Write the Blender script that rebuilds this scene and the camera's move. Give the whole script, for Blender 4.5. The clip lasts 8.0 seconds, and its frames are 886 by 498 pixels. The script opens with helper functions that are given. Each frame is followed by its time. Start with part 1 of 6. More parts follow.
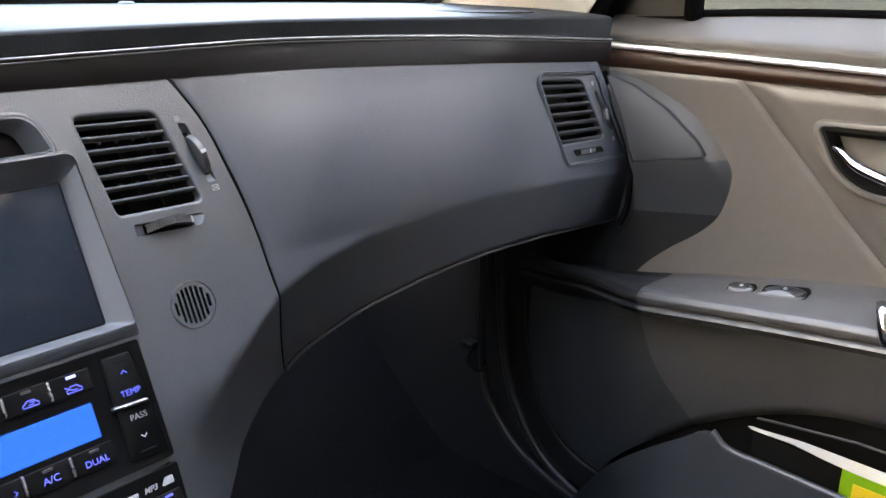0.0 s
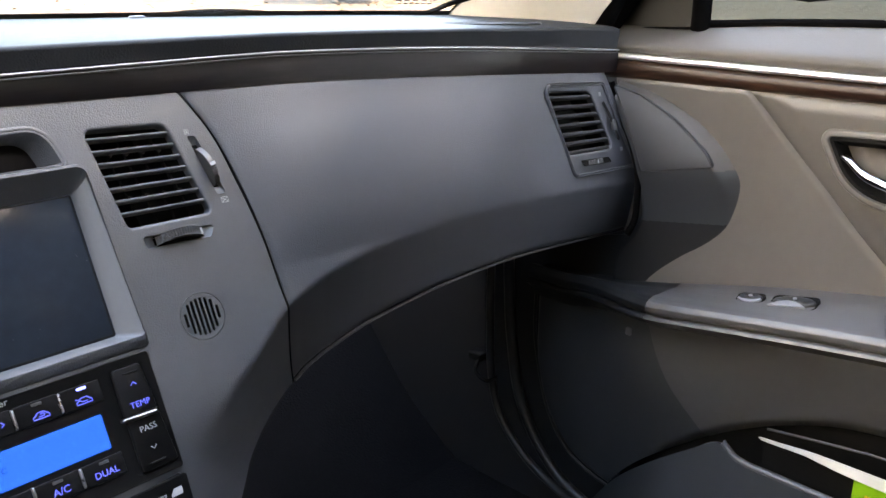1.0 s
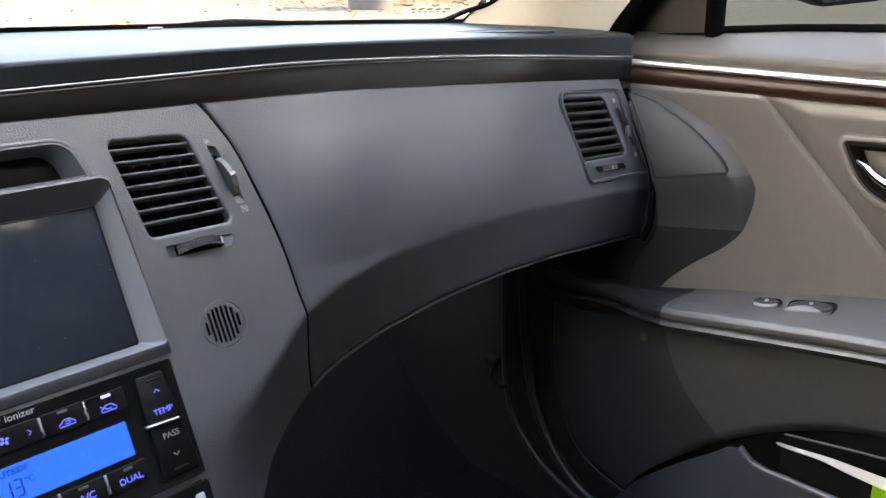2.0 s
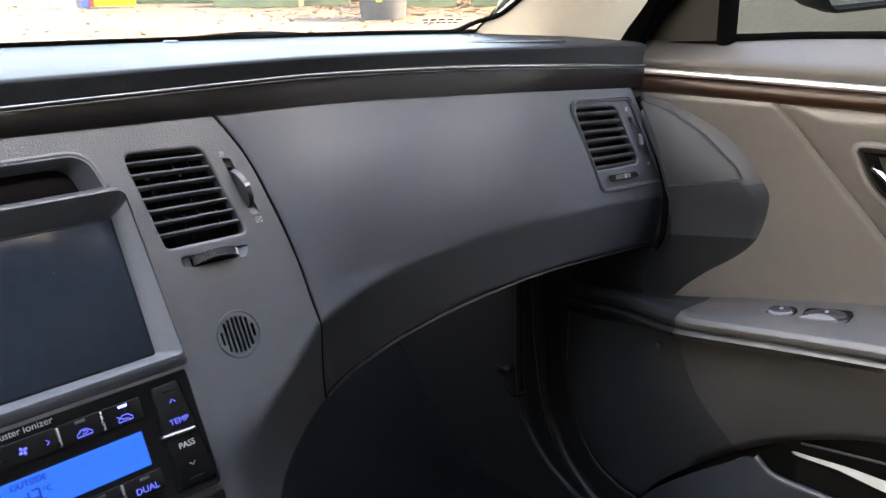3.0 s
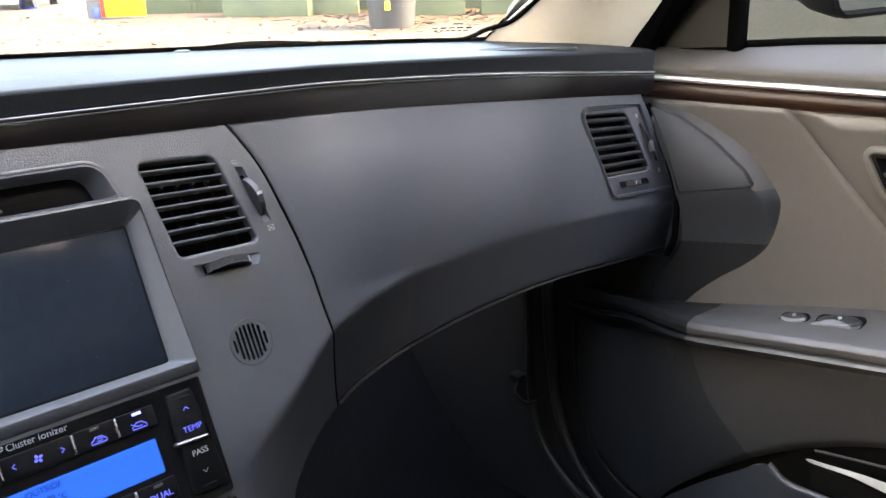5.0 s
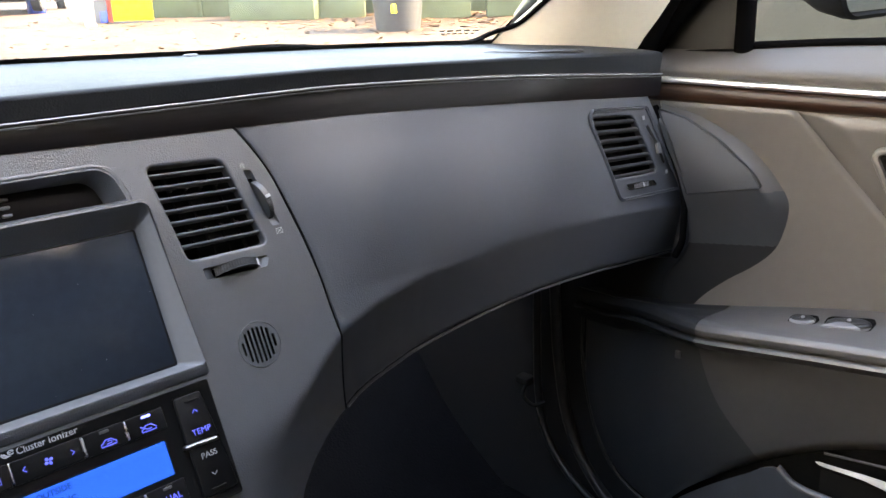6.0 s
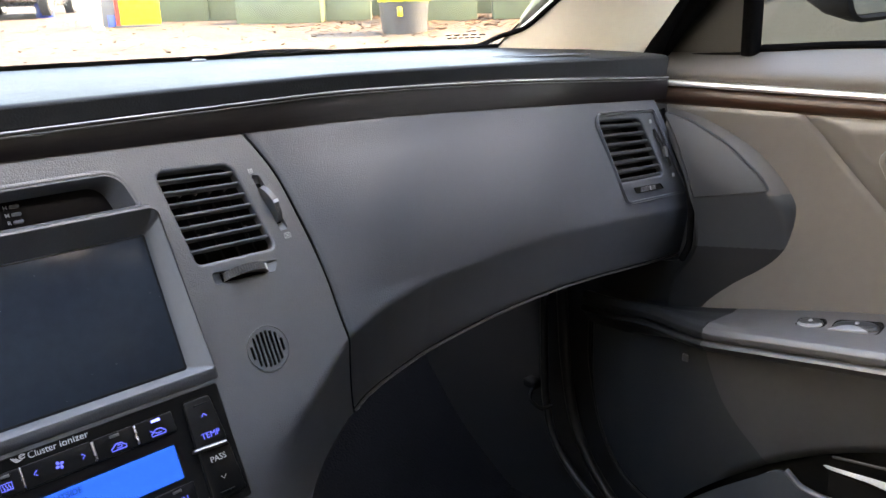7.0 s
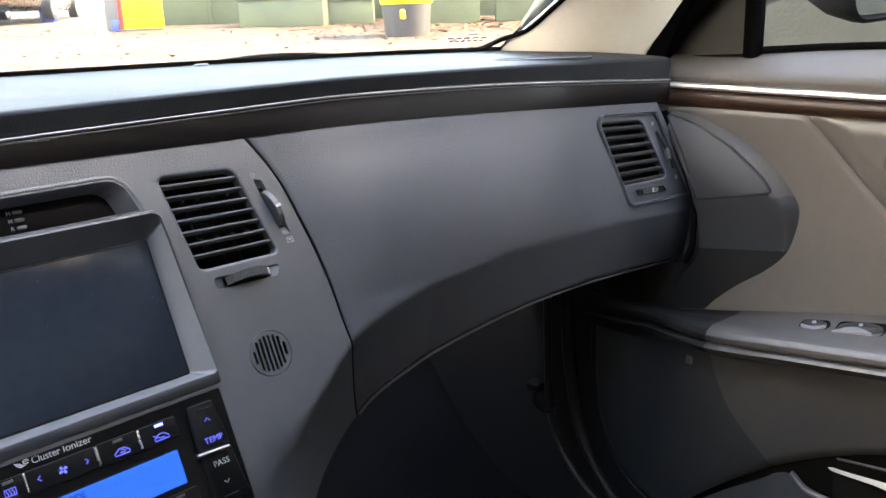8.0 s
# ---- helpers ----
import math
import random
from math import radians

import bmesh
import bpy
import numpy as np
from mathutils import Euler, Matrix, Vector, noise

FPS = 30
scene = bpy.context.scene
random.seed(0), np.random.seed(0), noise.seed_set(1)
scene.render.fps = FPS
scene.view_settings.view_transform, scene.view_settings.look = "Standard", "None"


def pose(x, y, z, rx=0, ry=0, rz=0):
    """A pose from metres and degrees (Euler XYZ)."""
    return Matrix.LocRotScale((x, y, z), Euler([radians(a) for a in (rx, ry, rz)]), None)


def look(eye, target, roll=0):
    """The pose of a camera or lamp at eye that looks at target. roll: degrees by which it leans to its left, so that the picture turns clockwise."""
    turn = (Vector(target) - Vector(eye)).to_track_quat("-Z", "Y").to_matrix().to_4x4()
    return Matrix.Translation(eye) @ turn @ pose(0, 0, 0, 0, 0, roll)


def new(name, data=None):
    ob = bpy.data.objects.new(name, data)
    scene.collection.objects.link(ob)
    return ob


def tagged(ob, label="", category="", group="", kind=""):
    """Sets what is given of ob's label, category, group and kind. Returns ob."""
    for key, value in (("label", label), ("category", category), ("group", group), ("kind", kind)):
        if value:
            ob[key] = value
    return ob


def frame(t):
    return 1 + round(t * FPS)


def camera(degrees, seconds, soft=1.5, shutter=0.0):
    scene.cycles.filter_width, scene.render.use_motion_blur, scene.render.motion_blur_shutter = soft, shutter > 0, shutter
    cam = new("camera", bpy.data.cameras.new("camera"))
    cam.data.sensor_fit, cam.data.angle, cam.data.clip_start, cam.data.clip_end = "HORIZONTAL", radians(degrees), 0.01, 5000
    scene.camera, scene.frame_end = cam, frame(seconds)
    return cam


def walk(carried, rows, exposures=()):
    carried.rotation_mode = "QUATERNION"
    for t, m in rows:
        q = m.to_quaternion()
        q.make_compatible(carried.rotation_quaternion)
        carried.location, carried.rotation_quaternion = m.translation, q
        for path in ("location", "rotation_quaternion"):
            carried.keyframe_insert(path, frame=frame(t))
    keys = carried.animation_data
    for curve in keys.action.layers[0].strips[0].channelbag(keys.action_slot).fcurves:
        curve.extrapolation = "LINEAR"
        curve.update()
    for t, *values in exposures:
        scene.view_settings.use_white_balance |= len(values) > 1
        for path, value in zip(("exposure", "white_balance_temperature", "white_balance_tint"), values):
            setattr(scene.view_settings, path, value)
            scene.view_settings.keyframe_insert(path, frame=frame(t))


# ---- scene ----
# ---- camera ----
cam = camera(58.2, 8.0)
walk(cam, [
    (0, pose(-0.1123, -0.4762, 1.0470, 70.482, 0, -47.430) @ pose(0, 0, 0, 0, 0, 0.726)),
    (0.5, pose(-0.1118, -0.4776, 1.0492, 70.759, 0, -47.162) @ pose(0, 0, 0, 0, 0, 0.561)),
    (1, pose(-0.1129, -0.4773, 1.0481, 71.214, 0, -46.778) @ pose(0, 0, 0, 0, 0, 0.354)),
    (1.5, pose(-0.1163, -0.4771, 1.0496, 71.338, 0, -46.392) @ pose(0, 0, 0, 0, 0, 0.097)),
    (3, pose(-0.1199, -0.4789, 1.0531, 72.197, 0, -44.866) @ pose(0, 0, 0, 0, 0, -0.816)),
    (3.5, pose(-0.1200, -0.4785, 1.0530, 72.306, 0, -44.722) @ pose(0, 0, 0, 0, 0, -0.893)),
    (4, pose(-0.1201, -0.4784, 1.0530, 72.457, 0, -44.630) @ pose(0, 0, 0, 0, 0, -1.023)),
    (4.5, pose(-0.1209, -0.4788, 1.0532, 72.601, 0, -44.447) @ pose(0, 0, 0, 0, 0, -1.108)),
    (6, pose(-0.1229, -0.4783, 1.0535, 72.940, 0, -43.687) @ pose(0, 0, 0, 0, 0, -1.489)),
    (6.5, pose(-0.1228, -0.4788, 1.0545, 72.983, 0, -43.527) @ pose(0, 0, 0, 0, 0, -1.541)),
    (7, pose(-0.1244, -0.4793, 1.0557, 73.117, 0, -43.192) @ pose(0, 0, 0, 0, 0, -1.741)),
    (7.5, pose(-0.1236, -0.4799, 1.0567, 73.194, 0, -43.057) @ pose(0, 0, 0, 0, 0, -1.922)),
    (8, pose(-0.1235, -0.4801, 1.0569, 73.272, 0, -42.915) @ pose(0, 0, 0, 0, 0, -2.051)),
], exposures=[(0, 5.55, 9100, 17), (3, 5.36, 9100, 17), (8, 5.34, 9100, 17)])

# ---- world and sun ----
SUN_ELEVATION, SUN_AZIMUTH = 38, 125      # the sun stands behind the tall wall to the car's right, so the car is in its shade
world = bpy.data.worlds.new("sky")
scene.world = world
world.use_nodes = True
wn = world.node_tree.nodes
sky = wn.new("ShaderNodeTexSky")
sky.sky_type, sky.sun_disc = "NISHITA", False
sky.sun_elevation, sky.sun_rotation = radians(SUN_ELEVATION), radians(SUN_AZIMUTH)
world.node_tree.links.new(sky.outputs[0], wn["Background"].inputs[0])
wn["Background"].inputs[1].default_value = 0.15
sun = new("sun", bpy.data.lights.new("sun", "SUN"))
sun.data.energy, sun.data.angle, sun.data.color = 1.3, radians(0.5), (1.0, 0.90, 0.76)
_e, _a = radians(SUN_ELEVATION), radians(SUN_AZIMUTH)
sun.matrix_world = look((0, 0, 0), (-math.sin(_a) * math.cos(_e), -math.cos(_a) * math.cos(_e), -math.sin(_e)))


# ---- materials ----
def material(name, colour, rough=0.5, metal=0.0, vary=0.15, patch=8.0, grain=0.0, grain_size=0.0012, spec=0.5, coat=0.0,
             emit=None, bump=0.0, bump_size=0.01, wear=0.0, specks=0.0):
    """A painted, moulded or woven surface: two scales of tone, a pebbled grain and a broader relief."""
    m = bpy.data.materials.new(name)
    m.use_nodes = True
    nt, b = m.node_tree, m.node_tree.nodes["Principled BSDF"]
    link, add = nt.links.new, nt.nodes.new
    b.inputs["Metallic"].default_value = metal
    b.inputs["Specular IOR Level"].default_value = spec
    b.inputs["Coat Weight"].default_value, b.inputs["Coat Roughness"].default_value = coat, 0.06
    place = add("ShaderNodeTexCoord").outputs["Object"]
    big, small = add("ShaderNodeTexNoise"), add("ShaderNodeTexNoise")
    for n, scale in ((big, patch), (small, patch * 22)):
        n.inputs["Scale"].default_value, n.inputs["Detail"].default_value = scale, 4
        link(place, n.inputs["Vector"])
    mixed = add("ShaderNodeMath")
    mixed.operation = "MULTIPLY_ADD"
    link(small.outputs[0], mixed.inputs[0])
    mixed.inputs[1].default_value = 0.45
    link(big.outputs[0], mixed.inputs[2])
    tone = add("ShaderNodeMapRange")
    tone.inputs["From Min"].default_value, tone.inputs["From Max"].default_value = 0.45, 1.0
    tone.inputs["To Min"].default_value, tone.inputs["To Max"].default_value = 1 - vary, 1 + vary
    link(mixed.outputs[0], tone.inputs["Value"])
    col = add("ShaderNodeVectorMath")
    col.operation = "SCALE"
    col.inputs[0].default_value = colour
    link(tone.outputs[0], col.inputs["Scale"])
    link(col.outputs[0], b.inputs["Base Color"])
    if specks:
        dots, pick = add("ShaderNodeTexVoronoi"), add("ShaderNodeMath")
        dots.inputs["Scale"].default_value = specks
        link(place, dots.inputs["Vector"])
        pick.operation = "LESS_THAN"
        pick.inputs[1].default_value = 0.03
        link(dots.outputs["Distance"], pick.inputs[0])
        dusty = add("ShaderNodeMix")
        dusty.data_type = "RGBA"
        link(pick.outputs[0], dusty.inputs[0])
        link(col.outputs[0], dusty.inputs[6])
        dusty.inputs[7].default_value = (0.22, 0.22, 0.22, 1)
        link(dusty.outputs[2], b.inputs["Base Color"])
    gloss = add("ShaderNodeMapRange")
    gloss.inputs["From Min"].default_value, gloss.inputs["From Max"].default_value = 0.4, 1.05
    gloss.inputs["To Min"].default_value = max(0.02, rough - 0.08 - wear)
    gloss.inputs["To Max"].default_value = min(1.0, rough + 0.08)
    link(mixed.outputs[0], gloss.inputs["Value"])
    link(gloss.outputs[0], b.inputs["Roughness"])
    last = None
    if grain:
        cells = add("ShaderNodeTexVoronoi")
        cells.feature = "SMOOTH_F1"
        cells.inputs["Scale"].default_value = 1 / grain_size
        link(place, cells.inputs["Vector"])
        r = add("ShaderNodeBump")
        r.inputs["Strength"].default_value, r.inputs["Distance"].default_value = grain, grain_size * 0.5
        r.invert = True
        link(cells.outputs["Distance"], r.inputs["Height"])
        last = r
    if bump:
        waves = add("ShaderNodeTexNoise")
        waves.inputs["Scale"].default_value, waves.inputs["Detail"].default_value = 1 / bump_size, 3
        link(place, waves.inputs["Vector"])
        r = add("ShaderNodeBump")
        r.inputs["Strength"].default_value, r.inputs["Distance"].default_value = bump, bump_size * 0.3
        link(waves.outputs[0], r.inputs["Height"])
        if last:
            link(last.outputs[0], r.inputs["Normal"])
        last = r
    if last:
        link(last.outputs[0], b.inputs["Normal"])
    if emit:
        b.inputs["Emission Color"].default_value = (*emit, 1)
        b.inputs["Emission Strength"].default_value = 0.046
    return m


def wood_material(name, dark, light, rough=0.12, coat=1.0):
    m = bpy.data.materials.new(name)
    m.use_nodes = True
    nt, b = m.node_tree, m.node_tree.nodes["Principled BSDF"]
    link, add = nt.links.new, nt.nodes.new
    place = add("ShaderNodeTexCoord").outputs["Object"]
    stretch = add("ShaderNodeMapping")
    stretch.inputs["Scale"].default_value = (14, 14, 160)
    link(place, stretch.inputs["Vector"])
    fibre = add("ShaderNodeTexNoise")
    fibre.inputs["Scale"].default_value, fibre.inputs["Detail"].default_value = 3.0, 6
    link(stretch.outputs[0], fibre.inputs["Vector"])
    ramp = add("ShaderNodeValToRGB")
    ramp.color_ramp.elements[0].position, ramp.color_ramp.elements[1].position = 0.35, 0.7
    ramp.color_ramp.elements[0].color, ramp.color_ramp.elements[1].color = (*dark, 1), (*light, 1)
    link(fibre.outputs[0], ramp.inputs[0])
    link(ramp.outputs[0], b.inputs["Base Color"])
    b.inputs["Roughness"].default_value = 0.35
    b.inputs["Specular IOR Level"].default_value = 0.25
    b.inputs["Coat Weight"].default_value, b.inputs["Coat Roughness"].default_value = coat, rough
    return m


def glass_material(name, tint=(1, 1, 1), gloss=0.5, haze=0.0):
    """Clear sheet glass: see-through, with a mirror sheen that grows towards grazing angles."""
    m = bpy.data.materials.new(name)
    m.use_nodes = True
    nt = m.node_tree
    nt.nodes.clear()
    link, add = nt.links.new, nt.nodes.new
    clear, shine, mix, fres, out = (add("ShaderNode" + k) for k in ("BsdfTransparent", "BsdfGlossy", "MixShader", "Fresnel", "OutputMaterial"))
    clear.inputs[0].default_value = (*tint, 1)
    shine.inputs["Roughness"].default_value = 0.02
    fres.inputs[0].default_value = 1.45
    part_of = add("ShaderNodeMath")
    part_of.operation = "MULTIPLY"
    part_of.inputs[1].default_value = gloss
    link(fres.outputs[0], part_of.inputs[0])
    link(part_of.outputs[0], mix.inputs[0])
    link(clear.outputs[0], mix.inputs[1])
    link(shine.outputs[0], mix.inputs[2])
    # pale diffuse film mixed in to wash out the view like haze
    film, veil = add("ShaderNodeBsdfDiffuse"), add("ShaderNodeMixShader")
    film.inputs[0].default_value = (0.8, 0.78, 0.74, 1)
    veil.inputs[0].default_value = haze
    link(mix.outputs[0], veil.inputs[1])
    link(film.outputs[0], veil.inputs[2])
    link(veil.outputs[0], out.inputs[0])
    return m


DASH = material("grained_dash_plastic", (0.0335, 0.0375, 0.0460), 0.50, grain=0.42, grain_size=0.0009, vary=0.14, patch=5, bump=0.02, bump_size=0.03, spec=0.65)
PAD = material("soft_dash_pad", (0.022, 0.024, 0.027), 0.55, grain=0.4, grain_size=0.0014, vary=0.14, patch=5, bump=0.05, bump_size=0.05, spec=0.09)
FASCIA = material("grained_centre_plastic", (0.040, 0.044, 0.052), 0.42, grain=0.5, grain_size=0.0009, vary=0.16, patch=6, spec=0.9)
BEZEL = material("grey_bezel_plastic", (0.092, 0.097, 0.105), 0.42, grain=0.1, grain_size=0.0008, vary=0.1, patch=9)
VENT_BLACK = material("vent_black_plastic", (0.02, 0.02, 0.021), 0.45, vary=0.15, patch=20)
# near-black plastic, also laid on the door's front where shade falls
BLACK_AND_SHADE = material("black_plastic_and_shade", (0.016, 0.017, 0.0185), 0.45, vary=0.15, patch=30, spec=0.3)
FAINT = material("faint_grey_mark", (0.22, 0.22, 0.23), 0.5, vary=0.05)
MIRROR_SHELL = material("dark_mirror_shell", (0.004, 0.0042, 0.0045), 0.5, vary=0.1, patch=8, spec=0.03)
SLAT = material("slat_plastic", (0.074, 0.075, 0.078), 0.42, vary=0.12, patch=30)
SOCKET = material("dark_socket", (0.006, 0.006, 0.006), 0.8, vary=0.2, patch=20, spec=0.1)
RUBBER = material("knurled_wheel_plastic", (0.042, 0.043, 0.046), 0.35, vary=0.15, patch=40, spec=0.6)
SLAT_DARK = material("dark_slat_plastic", (0.015, 0.0155, 0.0175), 0.5, vary=0.12, patch=30, spec=0.2)
SHOULDER = material("grey_pod_shoulder_vinyl", (0.085, 0.080, 0.076), 0.42, grain=0.16, grain_size=0.0011, vary=0.1, patch=5)
PIANO = material("satin_black_panel", (0.0032, 0.0033, 0.0036), 0.42, vary=0.2, patch=15, spec=0.1, grain=0.08, grain_size=0.0006)
BUTTON = material("black_button", (0.0042, 0.0043, 0.0047), 0.4, vary=0.2, patch=25, spec=0.12, grain=0.08, grain_size=0.0006)
SCREEN = material("display_glass", (0.016, 0.022, 0.031), 0.2, vary=0.2, patch=6, spec=0.11, specks=160)
SMOKED = material("smoked_window", (0.003, 0.0026, 0.003), 0.4, vary=0.15, patch=12, spec=0.05)
CHROME = material("chrome", (0.75, 0.76, 0.78), 0.12, metal=1.0, vary=0.05, patch=12)
SATIN = material("satin_chrome", (0.62, 0.62, 0.63), 0.25, metal=1.0, vary=0.06, patch=20)
DULL = material("dulled_chrome", (0.13, 0.13, 0.135), 0.6, metal=1.0, vary=0.1, patch=20)
BLUE_LCD = material("lit_blue_display", (0.0005, 0.002, 0.01), 0.4, vary=0.1, spec=0.05, emit=(0.0, 0.11, 0.95))
INK = material("display_ink", (0.003, 0.006, 0.02), 0.4, vary=0.1, spec=0.05, emit=(0.0, 0.006, 0.07))
VIOLET = material("lit_violet_mark", (0.04, 0.04, 0.1), 0.5, vary=0.0, emit=(0.06, 0.11, 1.0))
PALE = material("pale_grey_mark", (0.34, 0.34, 0.355), 0.5, vary=0.05)
LED = material("lit_blue_led", (0.1, 0.1, 0.2), 0.5, vary=0.0, emit=(0.35, 0.55, 3.2))
UNLIT = material("unlit_led", (0.05, 0.05, 0.05), 0.4, vary=0.1)
DARKWOOD = wood_material("dark_lacquered_wood", (0.0030, 0.0022, 0.0030), (0.0072, 0.0052, 0.0062), 0.05, 0.10)
DOORWOOD = wood_material("brown_lacquered_wood", (0.014, 0.006, 0.004), (0.040, 0.018, 0.011), 0.2, 0.12)
DOOR_TOP = material("warm_grey_door_top", (0.068, 0.062, 0.057), 0.62, grain=0.3, grain_size=0.0013, vary=0.1, patch=5)
DOOR_SKIN = material("taupe_door_vinyl", (0.112, 0.102, 0.093), 0.42, grain=0.16, grain_size=0.0011, vary=0.1, patch=4, bump=0.02, bump_size=0.06)
DOOR_DARK = material("charcoal_door_plastic", (0.027, 0.0300, 0.036), 0.42, grain=0.15, grain_size=0.0009, vary=0.12, patch=5)
POD_GREY = material("charcoal_pod_vinyl", (0.039, 0.0430, 0.0490), 0.42, grain=0.15, grain_size=0.0009, vary=0.12, patch=5)
DOOR_GREY = material("grey_door_plastic", (0.074, 0.071, 0.070), 0.34, grain=0.2, grain_size=0.0011, vary=0.1, patch=5, spec=0.6)
CLOTH = material("tweeter_cloth", (0.047, 0.051, 0.058), 0.6, grain=0.25, grain_size=0.0008, vary=0.08, patch=10)
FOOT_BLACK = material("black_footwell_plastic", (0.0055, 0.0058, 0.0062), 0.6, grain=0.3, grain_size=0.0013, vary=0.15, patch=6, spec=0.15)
# lower panel's plastic taken darker, to stand for shade at the front
KICK_SHADED = material("shade_dark_kick_plastic", (0.034, 0.038, 0.043), 0.4, grain=0.3, grain_size=0.0013, vary=0.15, patch=6, spec=0.4)
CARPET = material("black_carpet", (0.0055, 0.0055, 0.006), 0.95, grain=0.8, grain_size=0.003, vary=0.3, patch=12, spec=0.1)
TRIM_CREAM = material("cream_pillar_cloth", (0.86, 0.79, 0.68), 0.85, grain=0.3, grain_size=0.0015, vary=0.05, patch=6)
SEAL = material("black_rubber_seal", (0.003, 0.003, 0.0033), 0.7, vary=0.2, patch=14, spec=0.0)
GLASS = glass_material("window_glass", (0.96, 0.98, 0.97), 0.35)
HAZY = glass_material("hazy_windscreen_glass", (0.80, 0.83, 0.81), 0.35, 0.05)
CORNER_GREY = material("dark_grey_corner_plastic", (0.018, 0.0175, 0.0155), 0.5, grain=0.3, grain_size=0.0013, vary=0.12, patch=6, spec=0.3)
BRIGHT = material("brushed_bright_strip", (0.9, 0.91, 0.92), 0.45, metal=1.0, vary=0.04, patch=20)
POCKET = material("blue_grey_pocket_plastic", (0.027, 0.032, 0.038), 0.33, grain=0.25, grain_size=0.0013, vary=0.12, patch=5)
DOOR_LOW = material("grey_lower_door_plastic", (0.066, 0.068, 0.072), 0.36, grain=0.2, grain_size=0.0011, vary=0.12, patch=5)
BOUNCE_RENDER = material("pale_bounce_render", (0.78, 0.79, 0.80), 0.9, vary=0.12, patch=1.0, bump=0.4, bump_size=0.02)
BLADE = material("satin_chrome_blade", (0.20, 0.20, 0.205), 0.32, metal=1.0, vary=0.05, patch=20)
LINE_CHROME = material("thin_chrome_line", (0.34, 0.35, 0.37), 0.42, metal=1.0, vary=0.12, patch=20)
BAR_CHROME = material("small_chrome_bar", (0.42, 0.42, 0.43), 0.28, metal=1.0, vary=0.05, patch=20)
DOOR_SEAL = material("smooth_rubber_seal", (0.020, 0.021, 0.022), 0.35, vary=0.15, patch=14, spec=0.35)
DARK_GLASS = glass_material("dark_tinted_glass", (0.16, 0.17, 0.16), 0.4)
SEAT = material("dark_leather", (0.06, 0.055, 0.05), 0.5, grain=0.3, grain_size=0.002, vary=0.1, patch=5, bump=0.15, bump_size=0.05)
MIRROR = material("mirror_glass", (0.85, 0.86, 0.87), 0.03, metal=1.0, vary=0.0)
PAINT = material("dark_car_paint", (0.02, 0.022, 0.025), 0.25, coat=1.0, vary=0.05)
PAPER = material("white_paper", (0.62, 0.60, 0.55), 0.6, vary=0.04, patch=14)
GREEN_INK = material("green_cover", (0.2, 0.45, 0.02), 0.4, vary=0.08, patch=18)
YELLOW_INK = material("yellow_print", (0.75, 0.5, 0.04), 0.4, vary=0.08, patch=18)
GROUND = material("leafy_sandy_ground", (0.070, 0.048, 0.030), 0.95, vary=0.6, patch=0.9, bump=0.3, bump_size=0.2)
LEAF = material("dry_leaf", (0.25, 0.125, 0.048), 0.8, vary=0.3, patch=3)
YELLOW = material("yellow_paint", (0.8, 0.62, 0.01), 0.5, vary=0.06, patch=4)
RED = material("red_paint", (0.5, 0.03, 0.02), 0.4, vary=0.1, patch=4)
BLUE = material("blue_plastic", (0.02, 0.06, 0.45), 0.4, vary=0.1, patch=4)
WHITE = material("white_paint", (0.78, 0.78, 0.76), 0.35, vary=0.06, patch=3)
BIN_GREY = material("dark_grey_bin", (0.030, 0.029, 0.030), 0.5, vary=0.15, patch=3)
GREEN = material("faded_green_paint", (0.085, 0.10, 0.05), 0.6, vary=0.3, patch=1.5)
HEDGE = material("hedge_leaf", (0.08, 0.13, 0.03), 0.7, vary=0.5, patch=6)
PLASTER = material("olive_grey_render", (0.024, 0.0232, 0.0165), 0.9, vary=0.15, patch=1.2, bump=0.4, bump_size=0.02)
TYRE = material("tyre_rubber", (0.02, 0.02, 0.02), 0.8, vary=0.2, patch=8)


# ---- building tools ----
def lerp(a, b, t):
    return a + (b - a) * t


def smooth(t):
    t = min(max(t, 0.0), 1.0)
    return t * t * (3 - 2 * t)


def curve1(points):
    """A smooth function through (x, y) control points, in x order."""
    xs, ys = np.array([p[0] for p in points], float), np.array([p[1] for p in points], float)
    slope = np.gradient(ys, xs)

    def value(x):
        x = min(max(x, xs[0]), xs[-1])
        i = min(max(int(np.searchsorted(xs, x)) - 1, 0), len(xs) - 2)
        h = xs[i + 1] - xs[i]
        t = (x - xs[i]) / h
        a, b = 2 * t**3 - 3 * t**2 + 1, t**3 - 2 * t**2 + t
        c, d = -2 * t**3 + 3 * t**2, t**3 - t**2
        return float(a * ys[i] + b * h * slope[i] + c * ys[i + 1] + d * h * slope[i + 1])
    return value


def thing(name, at, label, category, group="", kind=""):
    ob = new(name)
    ob.location = at
    ob.empty_display_size = 0.05
    return tagged(ob, label, category, group, kind)


def root_place(ob):
    p = Vector((0, 0, 0))
    while ob is not None:
        p = p + ob.location
        ob = ob.parent
    return p


def part(name, bm, mat, parent, label="", shade=True):
    """Links a bmesh, in world coordinates, as one mesh object under a thing or a part."""
    bmesh.ops.recalc_face_normals(bm, faces=bm.faces)
    bmesh.ops.translate(bm, verts=bm.verts, vec=-root_place(parent))
    me = bpy.data.meshes.new(name)
    bm.to_mesh(me)
    bm.free()
    me.materials.append(mat)
    if shade:
        me.shade_smooth()
        me.set_sharp_from_angle(angle=radians(50))
    ob = new(name, me)
    ob.parent = parent
    return tagged(ob, label)


